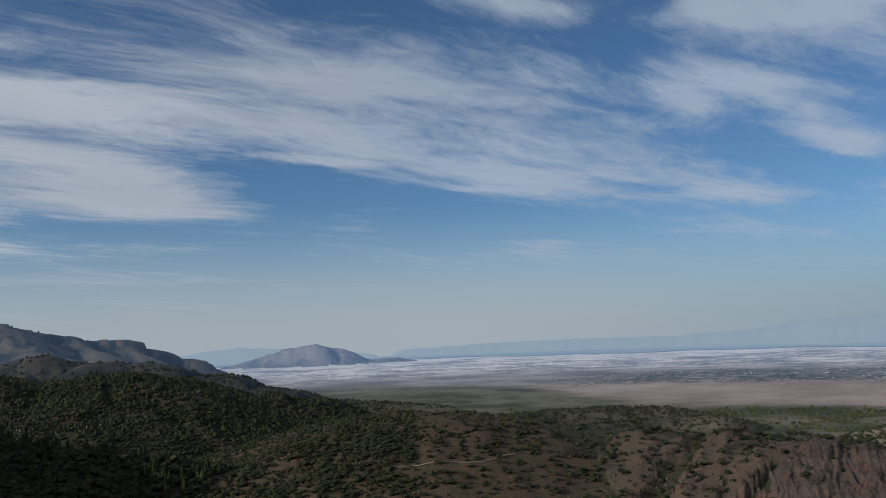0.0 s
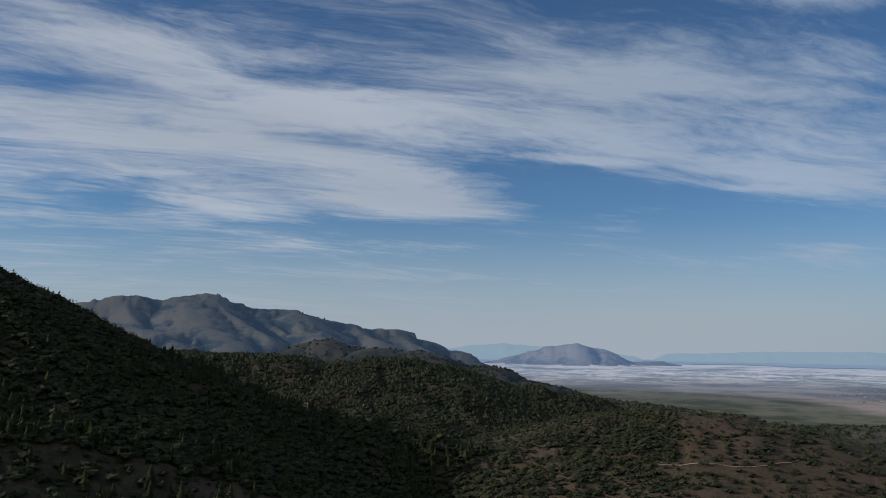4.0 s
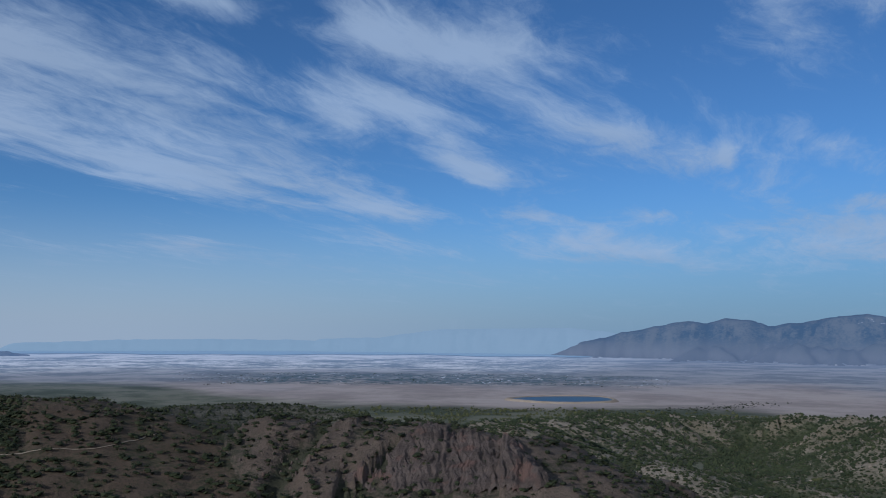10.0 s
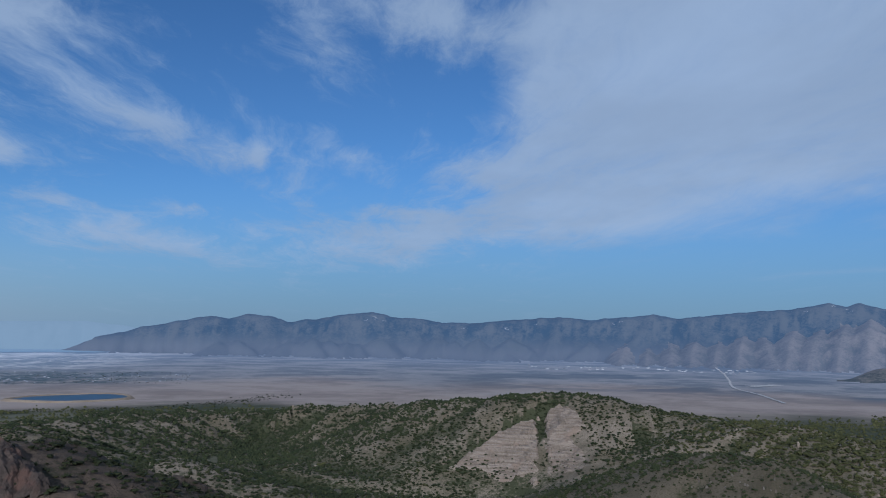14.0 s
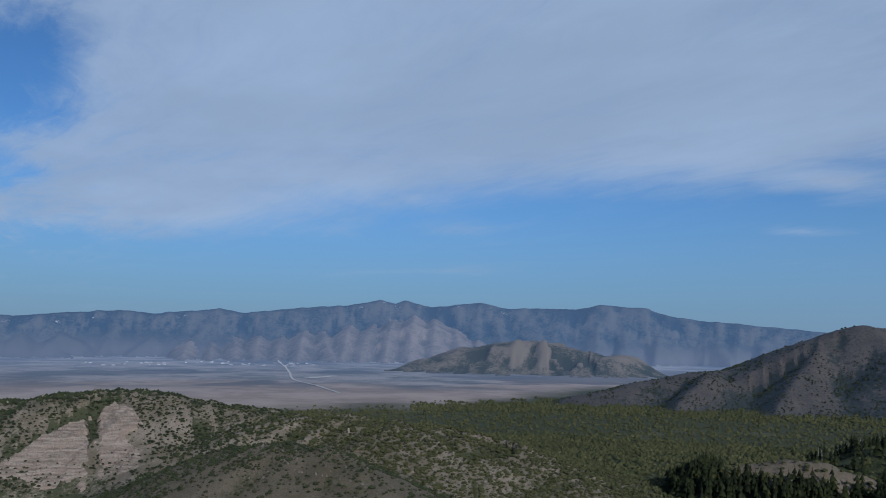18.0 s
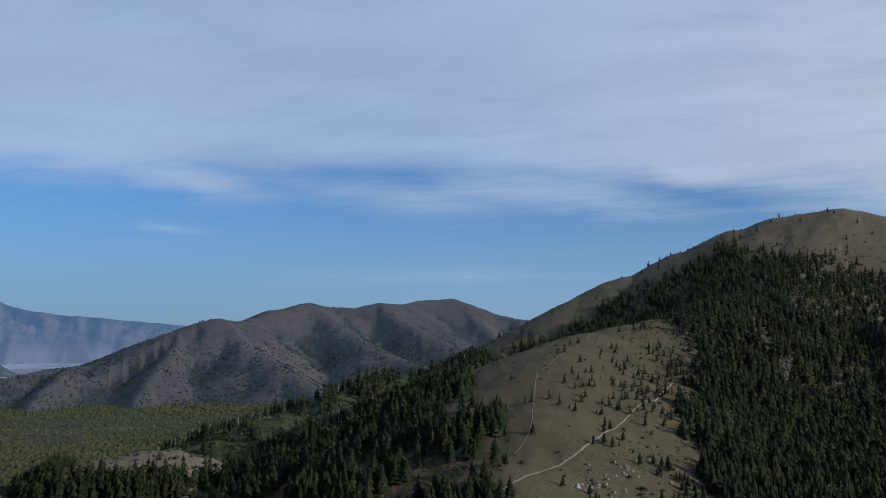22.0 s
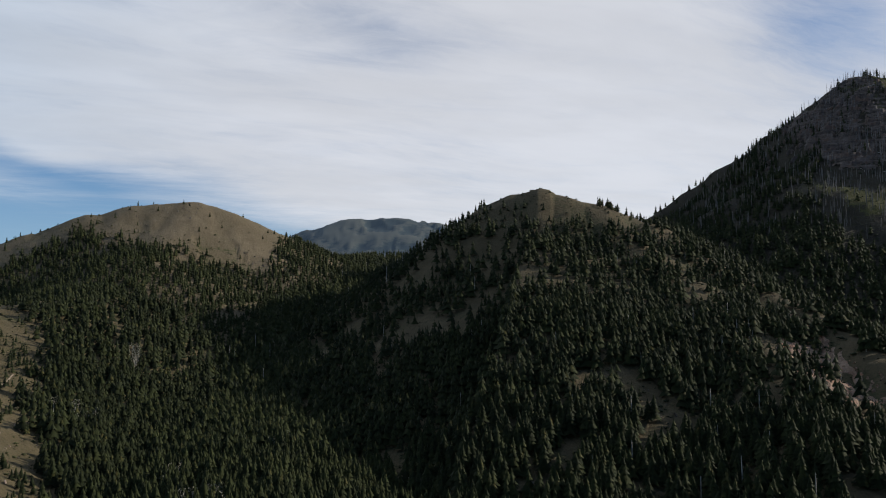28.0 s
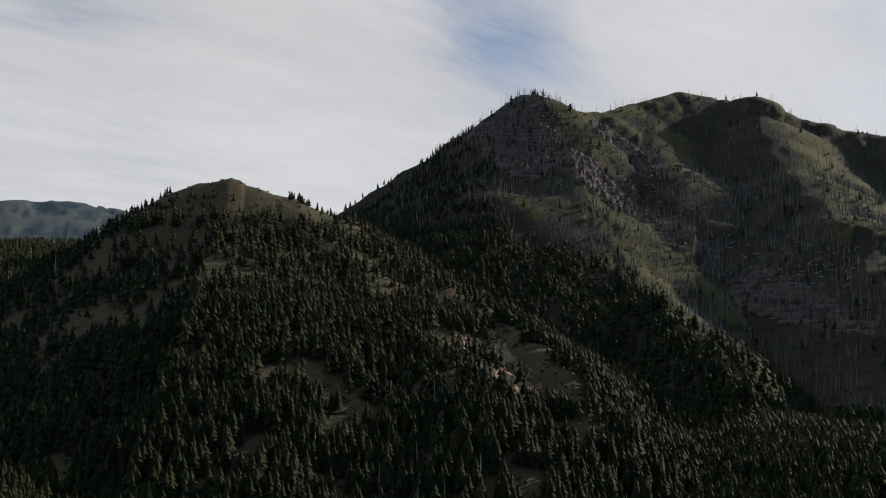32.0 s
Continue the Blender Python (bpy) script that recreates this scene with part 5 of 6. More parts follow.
tufts(("bald_mountain",), 7000, -152, -118, 700, 1180, 1.1, "low sage tufts on the bald slope")
tufts(("wooded_hill", "stony_hillock", "tan_hillock"), 7000, -195, -60, 380, 860, 0.7, "grass tufts in the openings")


# ---- rocks, cliffs, paths and the works of the valley ----
def rock(name, dark, light, stain, scale=0.25, beds=1.0):
    mat, n, bsdf, p = material(name)
    bed = n.noise(n.scaled(p, 0.25, 0.25, beds), scale, 5, 0.65)
    grain = n.noise(p, scale * 5, 5, 0.7)
    col = n.mix(n.span(n.math("ADD", n.math("MULTIPLY", bed, 0.6), n.math("MULTIPLY", grain, 0.4)), 0.38, 0.62), dark, light)
    col = n.mix(n.span(n.noise(p, scale * 0.4, 3, 0.6), 0.52, 0.66), col, stain)
    finish(n, bsdf, col, 0.92, grain, 0.8, 0.8)
    return mat


RED_ROCK = rock("red_rock", (0.048, 0.037, 0.031), (0.096, 0.073, 0.060), (0.104, 0.064, 0.050))
TAN_ROCK = rock("tan_rock", (0.20, 0.155, 0.12), (0.33, 0.27, 0.215), (0.26, 0.17, 0.12))
PALE_ROCK = rock("pale_bedded_rock", (0.16, 0.125, 0.095), (0.32, 0.262, 0.208), (0.25, 0.19, 0.145), 0.22, 3.5)
GREY_ROCK = rock("grey_rock", (0.22, 0.21, 0.195), (0.42, 0.40, 0.37), (0.30, 0.26, 0.22))
RED_TAN = rock("reddish_tan_rock", (0.18, 0.115, 0.078), (0.35, 0.245, 0.17), (0.29, 0.15, 0.095))
GREY_BROWN = rock("grey_brown_rock", (0.09, 0.078, 0.064), (0.18, 0.155, 0.13), (0.12, 0.095, 0.075))
DARK_ROCK = rock("dark_rock", (0.060, 0.048, 0.041), (0.16, 0.128, 0.108), (0.12, 0.080, 0.062))


def crag_shape(seed, tall):
    """A block of weathered rock: squared off, split by clefts, its foot in the ground."""
    r = np.random.RandomState(seed)
    rows, cols = 6, 10
    v = []
    cleft = r.uniform(0.72, 1.12, cols)
    for i in range(rows + 1):
        u = i / rows
        ledge = r.uniform(0.9, 1.1)
        for j in range(cols):
            a = 2 * math.pi * j / cols
            c, s = math.cos(a), math.sin(a)
            square = 1 / max(abs(c), abs(s)) ** 0.6
            out = square * cleft[j] * ledge * (1.0 - 0.55 * u ** 2.2) * r.uniform(0.9, 1.1)
            v.append((out * c * 0.6, out * s * 0.6, tall * (u * r.uniform(0.92, 1.04) - 0.28)))
    v.append((r.uniform(-0.1, 0.1), r.uniform(-0.1, 0.1), tall * 0.75))
    f = []
    for i in range(rows):
        for j in range(cols):
            a, b = i * cols + j, i * cols + (j + 1) % cols
            f += [(a, b, b + cols), (a, b + cols, a + cols)]
    last = rows * cols
    f += [(last + j, last + (j + 1) % cols, last + cols) for j in range(cols)]
    return np.array(v), np.array(f)


CRAGS = [crag_shape(s, 1.1 + 0.5 * (s % 3)) for s in range(6)]


def crags(owner, name, mat, centres, spread, count, low_s, high_s, seed, label, sink=0.0, rib=False):
    """Outcrops that belong to a hill, gathered about some places on it."""
    r = np.random.RandomState(seed)
    meshes = [from_arrays(name, v, f, mat, False) for v, f in CRAGS]
    for k in range(count):
        c = centres[k % len(centres)]
        x, y = c[0] + r.normal(0, spread), c[1] + r.normal(0, spread)
        z = float(height_at(x, y))
        s = r.uniform(low_s, high_s)
        ob = part(name, meshes[k % len(meshes)], LAND[owner], label if k < 1 else "")
        turn = Euler((r.uniform(-0.25, 0.25), r.uniform(-0.25, 0.25), r.uniform(0, 6.28))).to_matrix()
        size = (s * r.uniform(0.7, 1.3), s * r.uniform(0.7, 1.3), s * r.uniform(0.7, 1.2))
        if rib:
            gx = float(height_at(x + 5, y) - height_at(x - 5, y)) / 10
            gy = float(height_at(x, y + 5) - height_at(x, y - 5)) / 10
            up_ = Vector((-gx, -gy, 1)).normalized()
            down = Vector((gx, gy, gx * gx + gy * gy + 1e-4)).normalized()
            turn = Matrix((down, up_.cross(down), up_)).transposed() @ Euler((r.uniform(-0.15, 0.15), r.uniform(-0.12, 0.12), r.uniform(-0.3, 0.3))).to_matrix()
            size = (s * r.uniform(1.3, 2.6), s * r.uniform(0.4, 0.8), s * r.uniform(0.35, 0.7))
        ob.matrix_local = Matrix.LocRotScale((x, y, z - sink * s), turn.to_quaternion(), size)


crags("rocky_knoll", "crag", RED_ROCK, [(58, 354), (64, 338), (70, 323), (89, 317), (111, 314), (133, 329), (123, 350), (59, 332), (135, 312), (97, 306), (118, 322), (80, 330)], 9, 110, 0.6, 1.7, 1, "reddish brown weathered crag", 0.30)
crags("wooded_hill", "outcrop", RED_TAN, [(-40, -562), (-50, -555), (-61, -552), (-63, -507), (-78, -542), (-86, -526), (-74, -488), (-93, -506), (-96, -486)], 7, 70, 0.7, 1.8, 2, "reddish tan broken outcrop", 0.3)
crags("wooded_hill", "outcrop", GREY_BROWN, [(63, -421), (67, -407), (72, -397), (77, -383), (39, -483), (25, -469), (16, -459)], 5, 60, 0.6, 1.8, 3, "", 0.3, True)
crags("bare_spur", "boulder", GREY_ROCK, [(295, -255), (296, -268), (297, -280), (290, -245)], 5, 40, 0.5, 1.5, 4, "pale grey boulder in dry grass", 0.45)
crags("bare_spur", "boulder", TAN_ROCK, [(313, -321), (326, -356), (305, -300)], 9, 45, 0.4, 1.2, 5, "", 0.45)
crags("bald_mountain", "outcrop", GREY_BROWN, [(652, -917), (617, -906), (656, -860), (629, -937), (500, -863), (484, -862), (665, -815)], 14, 80, 0.8, 2.4, 6, "tan rock outcrop in dry grass", 0.3, True)
crags("stony_hillock", "stone", GREY_BROWN, [(460, 178), (448, 158), (443, 139), (437, 123), (439, 163), (449, 183)], 9, 70, 0.5, 1.6, 27, "grey-brown stone in dry grass", 0.35)
crags("dark_hill", "outcrop", RED_TAN, [(-368, 623), (-346, 634), (-324, 636)], 12, 46, 0.9, 2.4, 7, "pale tan rock outcrop", 0.2, True)
crags("shrubby_knoll", "boulder", GREY_BROWN, [(-140, 418), (-118, 423)], 8, 26, 0.5, 1.4, 8, "pale boulder among shrubs", 0.3)
crags("burnt_mountain", "crag", DARK_ROCK, [(-119, -1210), (-151, -1203), (-177, -1211), (-201, -1204), (-121, -1157), (-160, -1149), (-200, -1151), (-140, -1115), (-185, -1111), (-228, -1177), (-108, -1183), (-140, -1182)], 22, 230, 2.5, 7.5, 9, "dark grey-brown rock crag", 0.10, True)
crags("burnt_mountain", "crag", DARK_ROCK, [(-292, -1204), (-336, -1215), (-361, -1161), (-384, -1157), (-231, -1079), (-285, -1087), (-305, -985), (-315, -917), (-270, -1086), (-421, -1128), (-376, -854), (-399, -826), (-424, -819), (-420, -894), (-384, -724), (-427, -735)], 26, 120, 2.0, 6.0, 19, "", 0.15, True)
crags("green_hill", "stone", PALE_ROCK, [(600, 430), (640, 480), (560, 480), (520, 520), (700, 400), (610, 250), (590, 200)], 55, 130, 0.8, 2.6, 10, "pale tan stone showing through brush", 0.35)

crags("scrub_slope", "boulder", GREY_BROWN, [(-150, 330), (-190, 320), (-120, 345), (-230, 300)], 16, 36, 0.5, 1.6, 31, "pale weathered boulder among scrub", 0.35)
crags("north_range", "crag", M["north_range"], [(-1698, 1870), (-1583, 2010), (-1546, 2050), (-1441, 2150), (-1369, 2210), (-1222, 2320)], 40, 36, 3.0, 6.0, 32, "hazy blue-grey crag on the crest", 0.6)
# last snow in the gullies below the crest of the long range
mat, n, bsdf, p = material("old_snow")
finish(n, bsdf, n.mix(n.noise(p, 0.2, 4), (0.40, 0.42, 0.46), (0.56, 0.58, 0.61)), 0.7)
snow_q = np.random.RandomState(44)
for k in range(22):
    way = radians((46.5, 47.0, 53.0, 55.5, 58.0, 62.5, 74.0, 76.0, 77.0, 80.5, 84.0)[k % 11] + snow_q.normal(0, 0.35))
    top_r = float(np.interp(math.degrees(way), (44, 60, 75, 90), (4270, 4310, 4310, 4290))) - snow_q.uniform(25, 75)
    length, wide = snow_q.uniform(6, 15), snow_q.uniform(1.0, 2.4)
    v = []
    for u in np.linspace(0, 1, 6):
        mid = way + 0.002 * math.sin(5 * u + k)
        half = wide * math.sin(math.pi * (0.12 + 0.8 * u)) / 4250
        for a_ in (mid - half, mid, mid + half):
            x, y = (top_r - length * u) * math.sin(a_), (top_r - length * u) * math.cos(a_)
            v.append((x, y, float(height_at(x, y)) + 1.4))
    f = [(3 * i + j, 3 * i + j + 1, 3 * i + j + 4, 3 * i + j + 3) for i in range(5) for j in range(2)]
    part("snow_patch", from_arrays("snow_patch", v, f, mat), LAND["east_range"], "thin patch of old snow" if k == 0 else "")


def inside(px, py, poly):
    hit = np.zeros(px.shape, bool)
    for (x0, y0), (x1, y1) in zip(poly, poly[1:] + poly[:1]):
        cross = ((y0 > py) != (y1 > py)) & (px < (x1 - x0) * (py - y0) / (y1 - y0 + 1e-9) + x0)
        hit ^= cross
    return hit


def cliff(poly, seed, mat, cell=0.9, bed=1.6, lift=2.2, wild=4.6, ribs=0.0):
    """A bare rock face let into the hill, ragged at its rim: ledge upon ledge where it is bedded, upright ribs where it is not."""
    p = np.array(poly, float)
    pad = 8 * cell
    xs, ys = np.arange(p[:, 0].min() - pad, p[:, 0].max() + pad, cell), np.arange(p[:, 1].min() - pad, p[:, 1].max() + pad, cell)
    X, Y = np.meshgrid(xs, ys, indexing="ij")
    x, y = X.ravel(), Y.ravel()
    z = height_at(x, y)
    grain, jump = 7 * cell, 10 * cell
    jx, jy = x + jump * (fbm(x / grain, y / grain, seed, 3) - 0.5), y + jump * (fbm(x / grain, y / grain, seed + 7, 3) - 0.5)
    near = inside(jx, jy, poly)
    body_ = near.reshape(X.shape).astype(float)
    for axis in (0, 1):
        body_ = sum(np.roll(body_, k, axis) for k in (-3, -2, -1, 0, 1, 2, 3)) / 7
    body_ = np.clip(body_.ravel() * 2.2 - 1.0, 0, 1)
    raw = z + lift + wild * (fbm(x / (9 * cell), y / (9 * cell), seed + 3, 4) - 0.5) + 0.05 * (x - p[:, 0].mean())
    if ribs:
        turn, out = np.arctan2(x, y) * np.hypot(*p.mean(0)), np.hypot(x, y)
        turn = turn + 5 * cell * (fbm(x / (8 * cell), y / (8 * cell), seed + 5, 3) - 0.5)
        raw = raw + ribs * (fbm(turn / (4.5 * cell), out / (22 * cell), seed + 9, 3, True) - 0.6)
    if bed:
        level, frac = np.floor(raw / bed), raw / bed - np.floor(raw / bed)
        raw = (level + np.clip((frac - 0.55) / 0.35, 0, 1)) * bed
    z = z - 0.6 * cell + body_ * (raw - z + 0.6 * cell)
    n0, n1 = X.shape
    i, j = np.meshgrid(np.arange(n0 - 1), np.arange(n1 - 1), indexing="ij")
    q = np.stack([i * n1 + j, (i + 1) * n1 + j, (i + 1) * n1 + j + 1, i * n1 + j + 1], -1).reshape(-1, 4)
    q = q[near[q].all(1)]
    used, inverse = np.unique(q, return_inverse=True)
    return from_arrays("rock_face", np.stack([x, y, z], 1)[used], inverse.reshape(-1, 4), mat, False)


bluff = tagged(new("bedded_cliff"), "pale tan layered rock cliff on the green hillside", "cliff")
part("rock_face", cliff([(465, 379), (490, 375), (524, 374), (550, 370), (567, 358), (532, 334), (506, 319), (501, 325), (490, 331), (484, 344), (490, 354), (480, 368)], 71, PALE_ROCK), bluff)
part("rock_face", cliff([(572, 355), (589, 351), (573, 323), (559, 309), (544, 315), (526, 292), (503, 280), (501, 298), (501, 308), (526, 325)], 81, PALE_ROCK), bluff)
part("rock_face", cliff([(497, 320), (503, 317), (495, 310), (488, 312)], 91, PALE_ROCK), bluff)
part("rock_face", cliff([(50, 362), (65, 366), (75, 343), (85, 326), (102, 338), (118, 350), (132, 344), (146, 333), (151, 321), (153, 300), (148, 283), (116, 298), (82, 315), (55, 323), (49, 338)], 101, RED_ROCK, 0.8, 0, 0.4, 2.4, 3.4), LAND["rocky_knoll"], "ribbed reddish brown rock face")
part("rock_face", cliff([(-37, -604), (-53, -646), (-68, -602), (-88, -531), (-95, -499), (-73, -477), (-60, -487), (-41, -516)], 111, RED_TAN, 1.0, 0, 0.2, 2.0, 3.5), LAND["wooded_hill"], "broken reddish tan rock slope")
for outcrop, seed in (([(-104, -1251), (-141, -1236), (-179, -1268), (-223, -1264), (-251, -1224), (-240, -1175), (-247, -1150), (-231, -1099), (-185, -1058), (-148, -1063), (-121, -1163)], 121),
                      ([(-241, -1146), (-272, -1149), (-293, -1117), (-330, -1097), (-324, -1007), (-323, -934), (-330, -901), (-310, -898), (-304, -975), (-281, -1011), (-247, -1010), (-225, -1049)], 131),
                      ([(-306, -1289), (-349, -1283), (-377, -1265), (-384, -1181), (-361, -1182), (-336, -1198), (-305, -1199), (-290, -1220)], 141),
                      ([(-336, -1005), (-343, -955), (-365, -929), (-350, -893), (-333, -917)], 151),
                      ([(-339, -850), (-377, -870), (-397, -822), (-400, -753), (-393, -662), (-373, -630), (-365, -699), (-349, -748), (-329, -800)], 161)):
    part("rock_face", cliff(outcrop, seed, DARK_ROCK, 2.0, 7.0, 2.0, 13.0, 9.0), LAND["burnt_mountain"], "dark layered cliff band")


def ribbon(name, places, width, mat, label, category, lift=0.25, kind="structure", steps=14):
    """A worn way laid over the ground along some places."""
    p = np.array(places, float)
    line = []
    for k in range(len(p) - 1):
        a, b, c, d = p[max(k - 1, 0)], p[k], p[k + 1], p[min(k + 2, len(p) - 1)]
        for u in np.arange(0, 1, 1 / steps):
            line.append(0.5 * (2 * b + (c - a) * u + (2 * a - 5 * b + 4 * c - d) * u * u + (3 * b - a - 3 * c + d) * u ** 3))
    line = np.array(line + [p[-1]])
    line += (np.stack([fbm(line[:, 0] / 7, line[:, 1] / 7, 91, 2), fbm(line[:, 0] / 7, line[:, 1] / 7, 95, 2)], 1) - 0.5) * width * 0.7
    way = np.gradient(line, axis=0)
    way /= np.linalg.norm(way, axis=1)[:, None] + 1e-9
    over = np.stack([-way[:, 1], way[:, 0]], 1)
    wide = width * (0.6 + 0.8 * fbm(line[:, 0] / 11, line[:, 1] / 11, 99, 2))[:, None]
    rows = [line - over * wide / 2, line, line + over * wide / 2]
    v = []
    for k, row in enumerate(rows):
        v.append(np.stack([row[:, 0], row[:, 1], height_at(row[:, 0], row[:, 1]) + lift], 1))
    v = np.stack(v, 1).reshape(-1, 3)
    f = []
    for k in range(len(line) - 1):
        for q in range(2):
            f.append((k * 3 + q, k * 3 + q + 1, k * 3 + q + 4, k * 3 + q + 3))
    return tagged(new(name, from_arrays(name, v, f, mat)), label, category, "", kind)


DUST = soil("trail_dust", (0.26, 0.20, 0.145), (0.34, 0.27, 0.20), (0.19, 0.145, 0.10), small=0.8, grown=(0.6, 0.75), relief=0.2)
ribbon("trail", [(401, -415), (359, -340), (327, -283), (312, -246), (298, -202), (290, -180)], 0.9, DUST, "pale dusty trail across the bare spur", "trail")
ribbon("trail", [(492, -425), (473, -398), (433, -334), (393, -297), (350, -262), (330, -236), (307, -198)], 0.36, DUST, "narrow pale footpath along the bare spur", "trail")
ribbon("footpath", [(-49, 353), (-28, 356), (-9, 357), (12, 377)], 0.5, DUST, "faint tan footpath across the shrubby knoll", "footpath")
mat, n, bsdf, p = material("gravel_road")
finish(n, bsdf, n.mix(n.noise(p, 0.05), (0.42, 0.38, 0.34), (0.52, 0.48, 0.43)), 0.95)
# slight emission imitates the haze before the road
n.feed(bsdf.inputs["Emission Color"], HAZE_TINT)
bsdf.inputs["Emission Strength"].default_value = 0.10
ribbon("road", [(3150, 1200), (2701, 1004), (2350, 860), (2018, 727), (1808, 598), (1616, 488)], 6, mat, "pale straight gravel road over the desert plain", "road", 1.2)
ribbon("road", [(2085, 712), (2150, 698), (2230, 690)], 30, mat, "pale cleared patch beside the gravel road", "clearing", 1.2)

# reservoir with its pale earth bank
LEVEL = float(height_at(715, 1335)) + 1.0
pool = [(628, 1366), (655, 1388), (690, 1402), (745, 1398), (795, 1380), (806, 1345), (790, 1298), (755, 1272), (712, 1268), (668, 1282), (640, 1320)]


def outline(points, grow, steps=6):
    p = np.array(points, float)
    c = p.mean(0)
    out = []
    for k in range(len(p)):
        a, b, d, e = p[k - 1], p[k], p[(k + 1) % len(p)], p[(k + 2) % len(p)]
        for u in np.arange(0, 1, 1 / steps):
            out.append(0.5 * (2 * b + (d - a) * u + (2 * a - 5 * b + 4 * d - e) * u * u + (3 * b - a - 3 * d + e) * u ** 3))
    return c + (np.array(out) - c) * grow


mat, n, bsdf, p = material("reservoir_water")
finish(n, bsdf, (0.030, 0.065, 0.105), 0.4, n.noise(p, 0.25, 4), 0.3, 0.5)
bsdf.inputs["Specular IOR Level"].default_value = 0.25
bm = bmesh.new()
bm.faces.new([bm.verts.new((q[0], q[1], LEVEL + 1.0)) for q in outline(pool, 1.0)])
mesh = bpy.data.meshes.new("reservoir")
bm.to_mesh(mesh)
bm.free()
mesh.materials.append(mat)
lagoon = tagged(new("reservoir", mesh), "small dark blue reservoir on the tan plain", "reservoir", "", "structure")
inner, crown_in, crown_out, toe = outline(pool, 0.995), outline(pool, 1.03), outline(pool, 1.07), outline(pool, 1.16)
v = np.concatenate([np.c_[inner, np.full(len(inner), LEVEL + 0.8)], np.c_[crown_in, np.full(len(inner), LEVEL + 2.6)], np.c_[crown_out, np.full(len(inner), LEVEL + 2.6)], np.c_[toe, np.full(len(inner), LEVEL - 2.5)]])
m_ = len(inner)
f = [(k * m_ + j, k * m_ + (j + 1) % m_, (k + 1) * m_ + (j + 1) % m_, (k + 1) * m_ + j) for k in range(3) for j in range(m_)]
part("bank", from_arrays("bank", v, f, DUST), lagoon, "pale earth bank")

# the town and works on the plain, too far to tell house from house
r = np.random.RandomState(12)
mat, n, bsdf, p = material("roofs_and_walls")
finish(n, bsdf, n.mix(n.put("ShaderNodeNewGeometry").outputs["Random Per Island"], (0.14, 0.14, 0.15), (0.45, 0.44, 0.44)), 0.8)
# houses glow faintly to imitate haze, not from lamps
n.feed(bsdf.inputs["Emission Color"], HAZE_TINT)
bsdf.inputs["Emission Strength"].default_value = 0.12


def houses(name, count, az0, az1, r0, r1, size, label):
    v, f = [], []
    for k in range(count):
        a, d = radians(r.uniform(az0, az1)), r.uniform(r0, r1)
        if fbm(np.array([d * math.sin(a) / 160]), np.array([d * math.cos(a) / 160]), 111, 3)[0] < 0.46:
            continue
        x, y = d * math.sin(a), d * math.cos(a)
        z = float(height_at(x, y)) - 0.5
        l, w_, h, t = size * r.uniform(0.7, 1.6), size * r.uniform(0.5, 0.9), size * r.uniform(0.35, 0.6), r.uniform(0, 3.14)
        first = len(v)
        for px, py, pz in ((-l, -w_, 0), (l, -w_, 0), (l, w_, 0), (-l, w_, 0), (-l, -w_, h), (l, -w_, h), (l, w_, h), (-l, w_, h), (-l, 0, h * 1.5), (l, 0, h * 1.5)):
            v.append((x + px * math.cos(t) - py * math.sin(t), y + px * math.sin(t) + py * math.cos(t), z + pz))
        for q in ((0, 1, 5), (0, 5, 4), (2, 3, 7), (2, 7, 6), (1, 2, 6), (1, 6, 5), (3, 0, 4), (3, 4, 7), (4, 5, 9), (4, 9, 8), (6, 7, 8), (6, 8, 9), (5, 6, 9), (7, 4, 8)):
            f.append(tuple(first + c for c in q))
    tagged(new(name, from_arrays(name, np.array(v), np.array(f), mat, False)), label, "town", "", "stuff")


houses("town_houses", 520, 2, 35, 1950, 2420, 2.0, "pale houses of a small town spread over the plain")
houses("town_houses", 110, 57, 72, 2900, 3300, 4.5, "pale sheds and houses of a far town")
v, f = [], []
spots = []
for k in range(1500):
    a, d = radians(r.uniform(3, 35)), r.uniform(1900, 2450)
    x, y = d * math.sin(a), d * math.cos(a)
    if fbm(np.array([x / 120]), np.array([y / 120]), 117, 3)[0] > 0.5:
        spots.append((x, y, float(height_at(x, y)) - 0.3))
for k in range(700):
    u = r.rand()
    x, y = 150 + u * 900 + r.normal(0, 25), 1130 + 60 * math.sin(u * 7) + u * 40 + r.normal(0, 14)
    spots.append((x, y, float(height_at(x, y)) - 0.3))
spots = np.array(spots)
v, f = scatter(FAR_BUSH, spots, r.uniform(1.2, 3.2, len(spots)), np.full(len(spots), 0.9), 3)
tagged(new("town_trees", from_arrays("town_trees", v, f, JUNIPER, False)), "dark trees among the houses and along streams", "trees", "", "stuff")

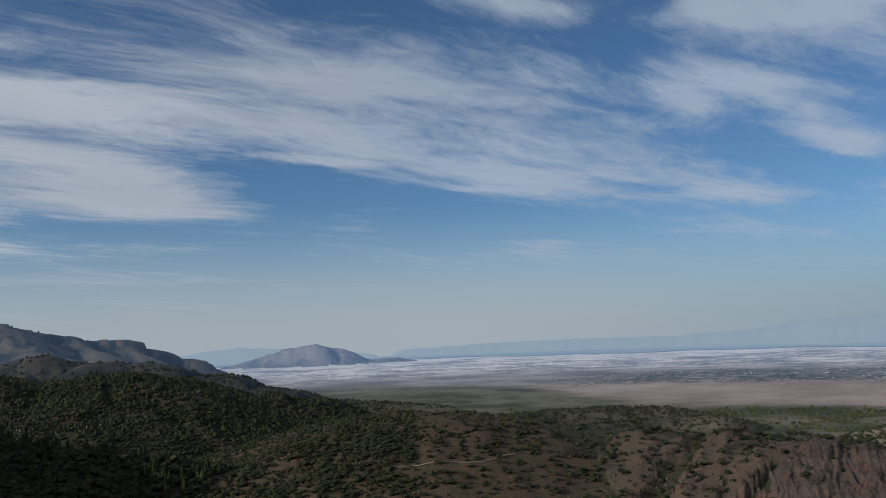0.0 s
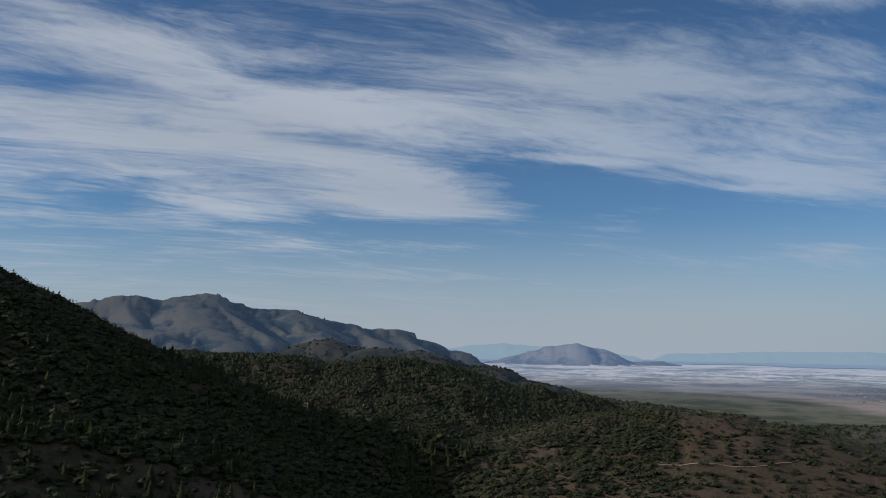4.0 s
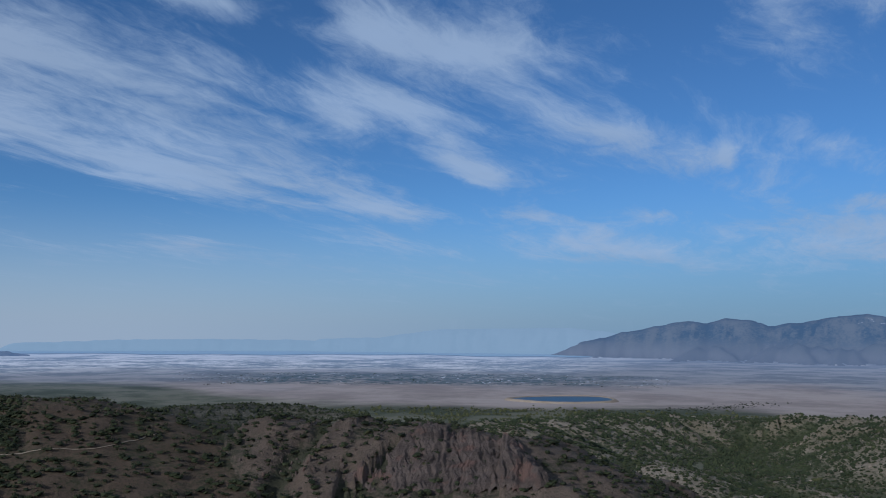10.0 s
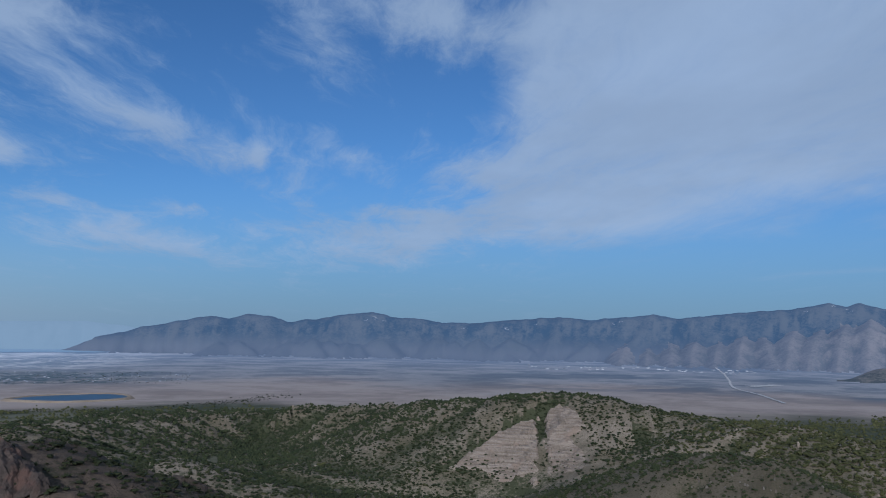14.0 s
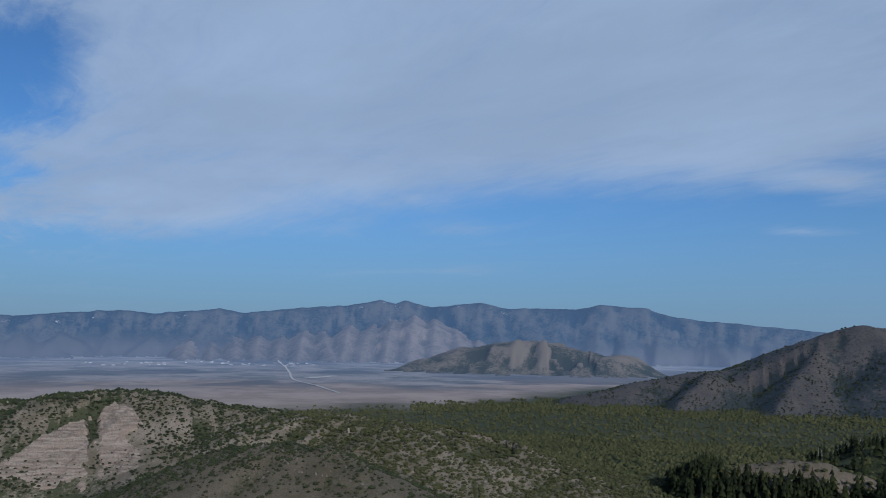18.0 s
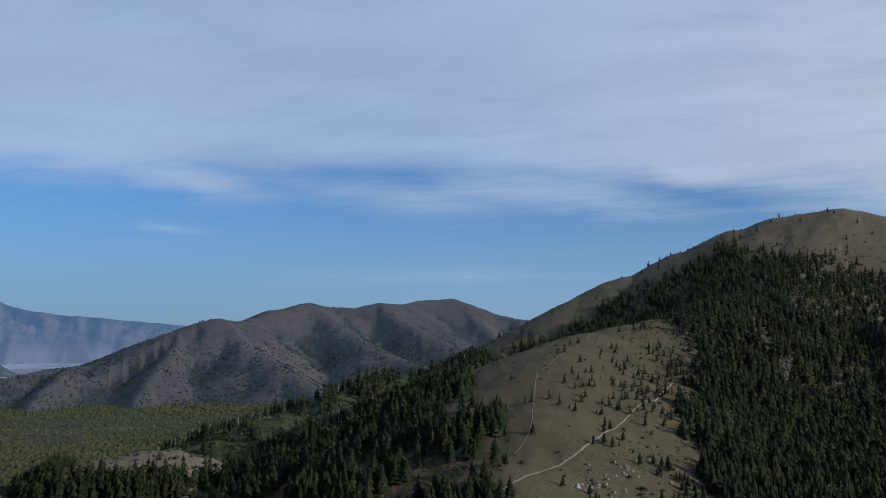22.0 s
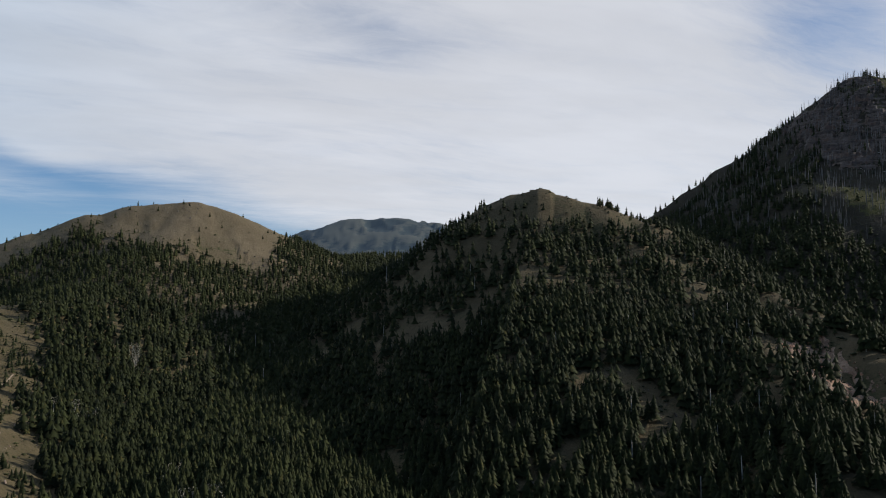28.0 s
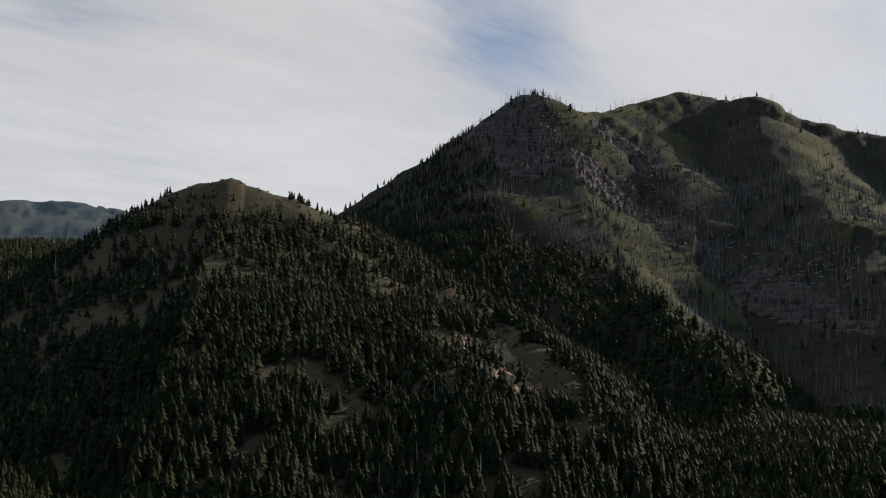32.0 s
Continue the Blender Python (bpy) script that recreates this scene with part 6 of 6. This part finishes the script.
# pale aspens standing in the conifers
ASPEN_TWIG = timber("aspen_twigs", (0.10, 0.10, 0.075), (0.20, 0.19, 0.145))
aspen_twigs = []
for s in range(3):
    q = np.random.RandomState(200 + s)
    tv, tf = [], []
    for k in range(40):
        c = np.array((q.normal(0, 0.07), q.normal(0, 0.07), q.uniform(0.5, 1.0)))
        first = len(tv)
        for _ in range(3):
            tv.append(tuple(c + q.uniform(-0.05, 0.05, 3)))
        tf.append((first, first + 1, first + 2))
    aspen_twigs.append(from_arrays("crown", np.array(tv), np.array(tf), ASPEN_TWIG, False))
aspen_stem = from_arrays("trunk", *[np.array(q) for q in tube((0, 0, -0.03), (0, 0, 0.85), 0.016, 0.008, 5)], ASPEN)
groves = [(-146.2, 352), (-147.5, 356), (-145.0, 420), (-139.5, 520), (-113.5, 640), (-115.0, 655), (-111.0, 650), (-152, 460), (-143, 640), (-117, 690)]
for k in range(110):
    a, d = groves[k % len(groves)]
    a, d = radians(a + r.normal(0, 0.5)), d + r.normal(0, 6)
    x, y = -d * math.sin(a), d * math.cos(a)
    z = float(height_at(x, y))
    h = r.uniform(10, 14)
    tree = tagged(new("aspen_tree"), "slender pale aspen with bare whitish branches", "aspen", "aspens in the forest")
    part("trunk", aspen_stem, tree, "whitish bark trunk")
    part("crown", aspen_twigs[k % 3], tree, "pale leafless twigs")
    tree.location, tree.scale, tree.rotation_euler = (x, y, z - 0.2), (h, h, h), (r.normal(0, 0.04), r.normal(0, 0.04), r.uniform(0, 6.28))

# fallen trunks on the burnt ribs
v, f = [], []
for k in range(560):
    c = [(-292, -1204), (-336, -1215), (-361, -1161), (-384, -1157), (-231, -1079), (-285, -1087), (-305, -985), (-315, -917), (-270, -1086), (-421, -1128), (-376, -854), (-399, -826), (-424, -819)][k % 13]
    x, y, t, l = c[0] + r.normal(0, 38), c[1] + r.normal(0, 45), r.uniform(0, 6.28), r.uniform(1.8, 4.2)
    ends = [(x - l * math.cos(t), y - l * math.sin(t)), (x + l * math.cos(t), y + l * math.sin(t))]
    z0, z1 = [float(q) + 0.35 for q in height_at(np.array([ends[0][0], ends[1][0]]), np.array([ends[0][1], ends[1][1]]))]
    first = len(v)
    for (px, py), pz in zip(ends, (z0, z1)):
        for ox, oz in ((-0.28, 0), (0.28, 0), (0, 0.5)):
            v.append((px - ox * math.sin(t), py + ox * math.cos(t), pz + oz))
    f += [tuple(first + c for c in q) for q in ((0, 1, 4), (0, 4, 3), (1, 2, 5), (1, 5, 4), (2, 0, 3), (2, 3, 5))]
tagged(new("fallen_logs", from_arrays("fallen_logs", np.array(v), np.array(f), GHOST, False)), "bleached fallen logs on the grassy ribs", "logs", "", "stuff")
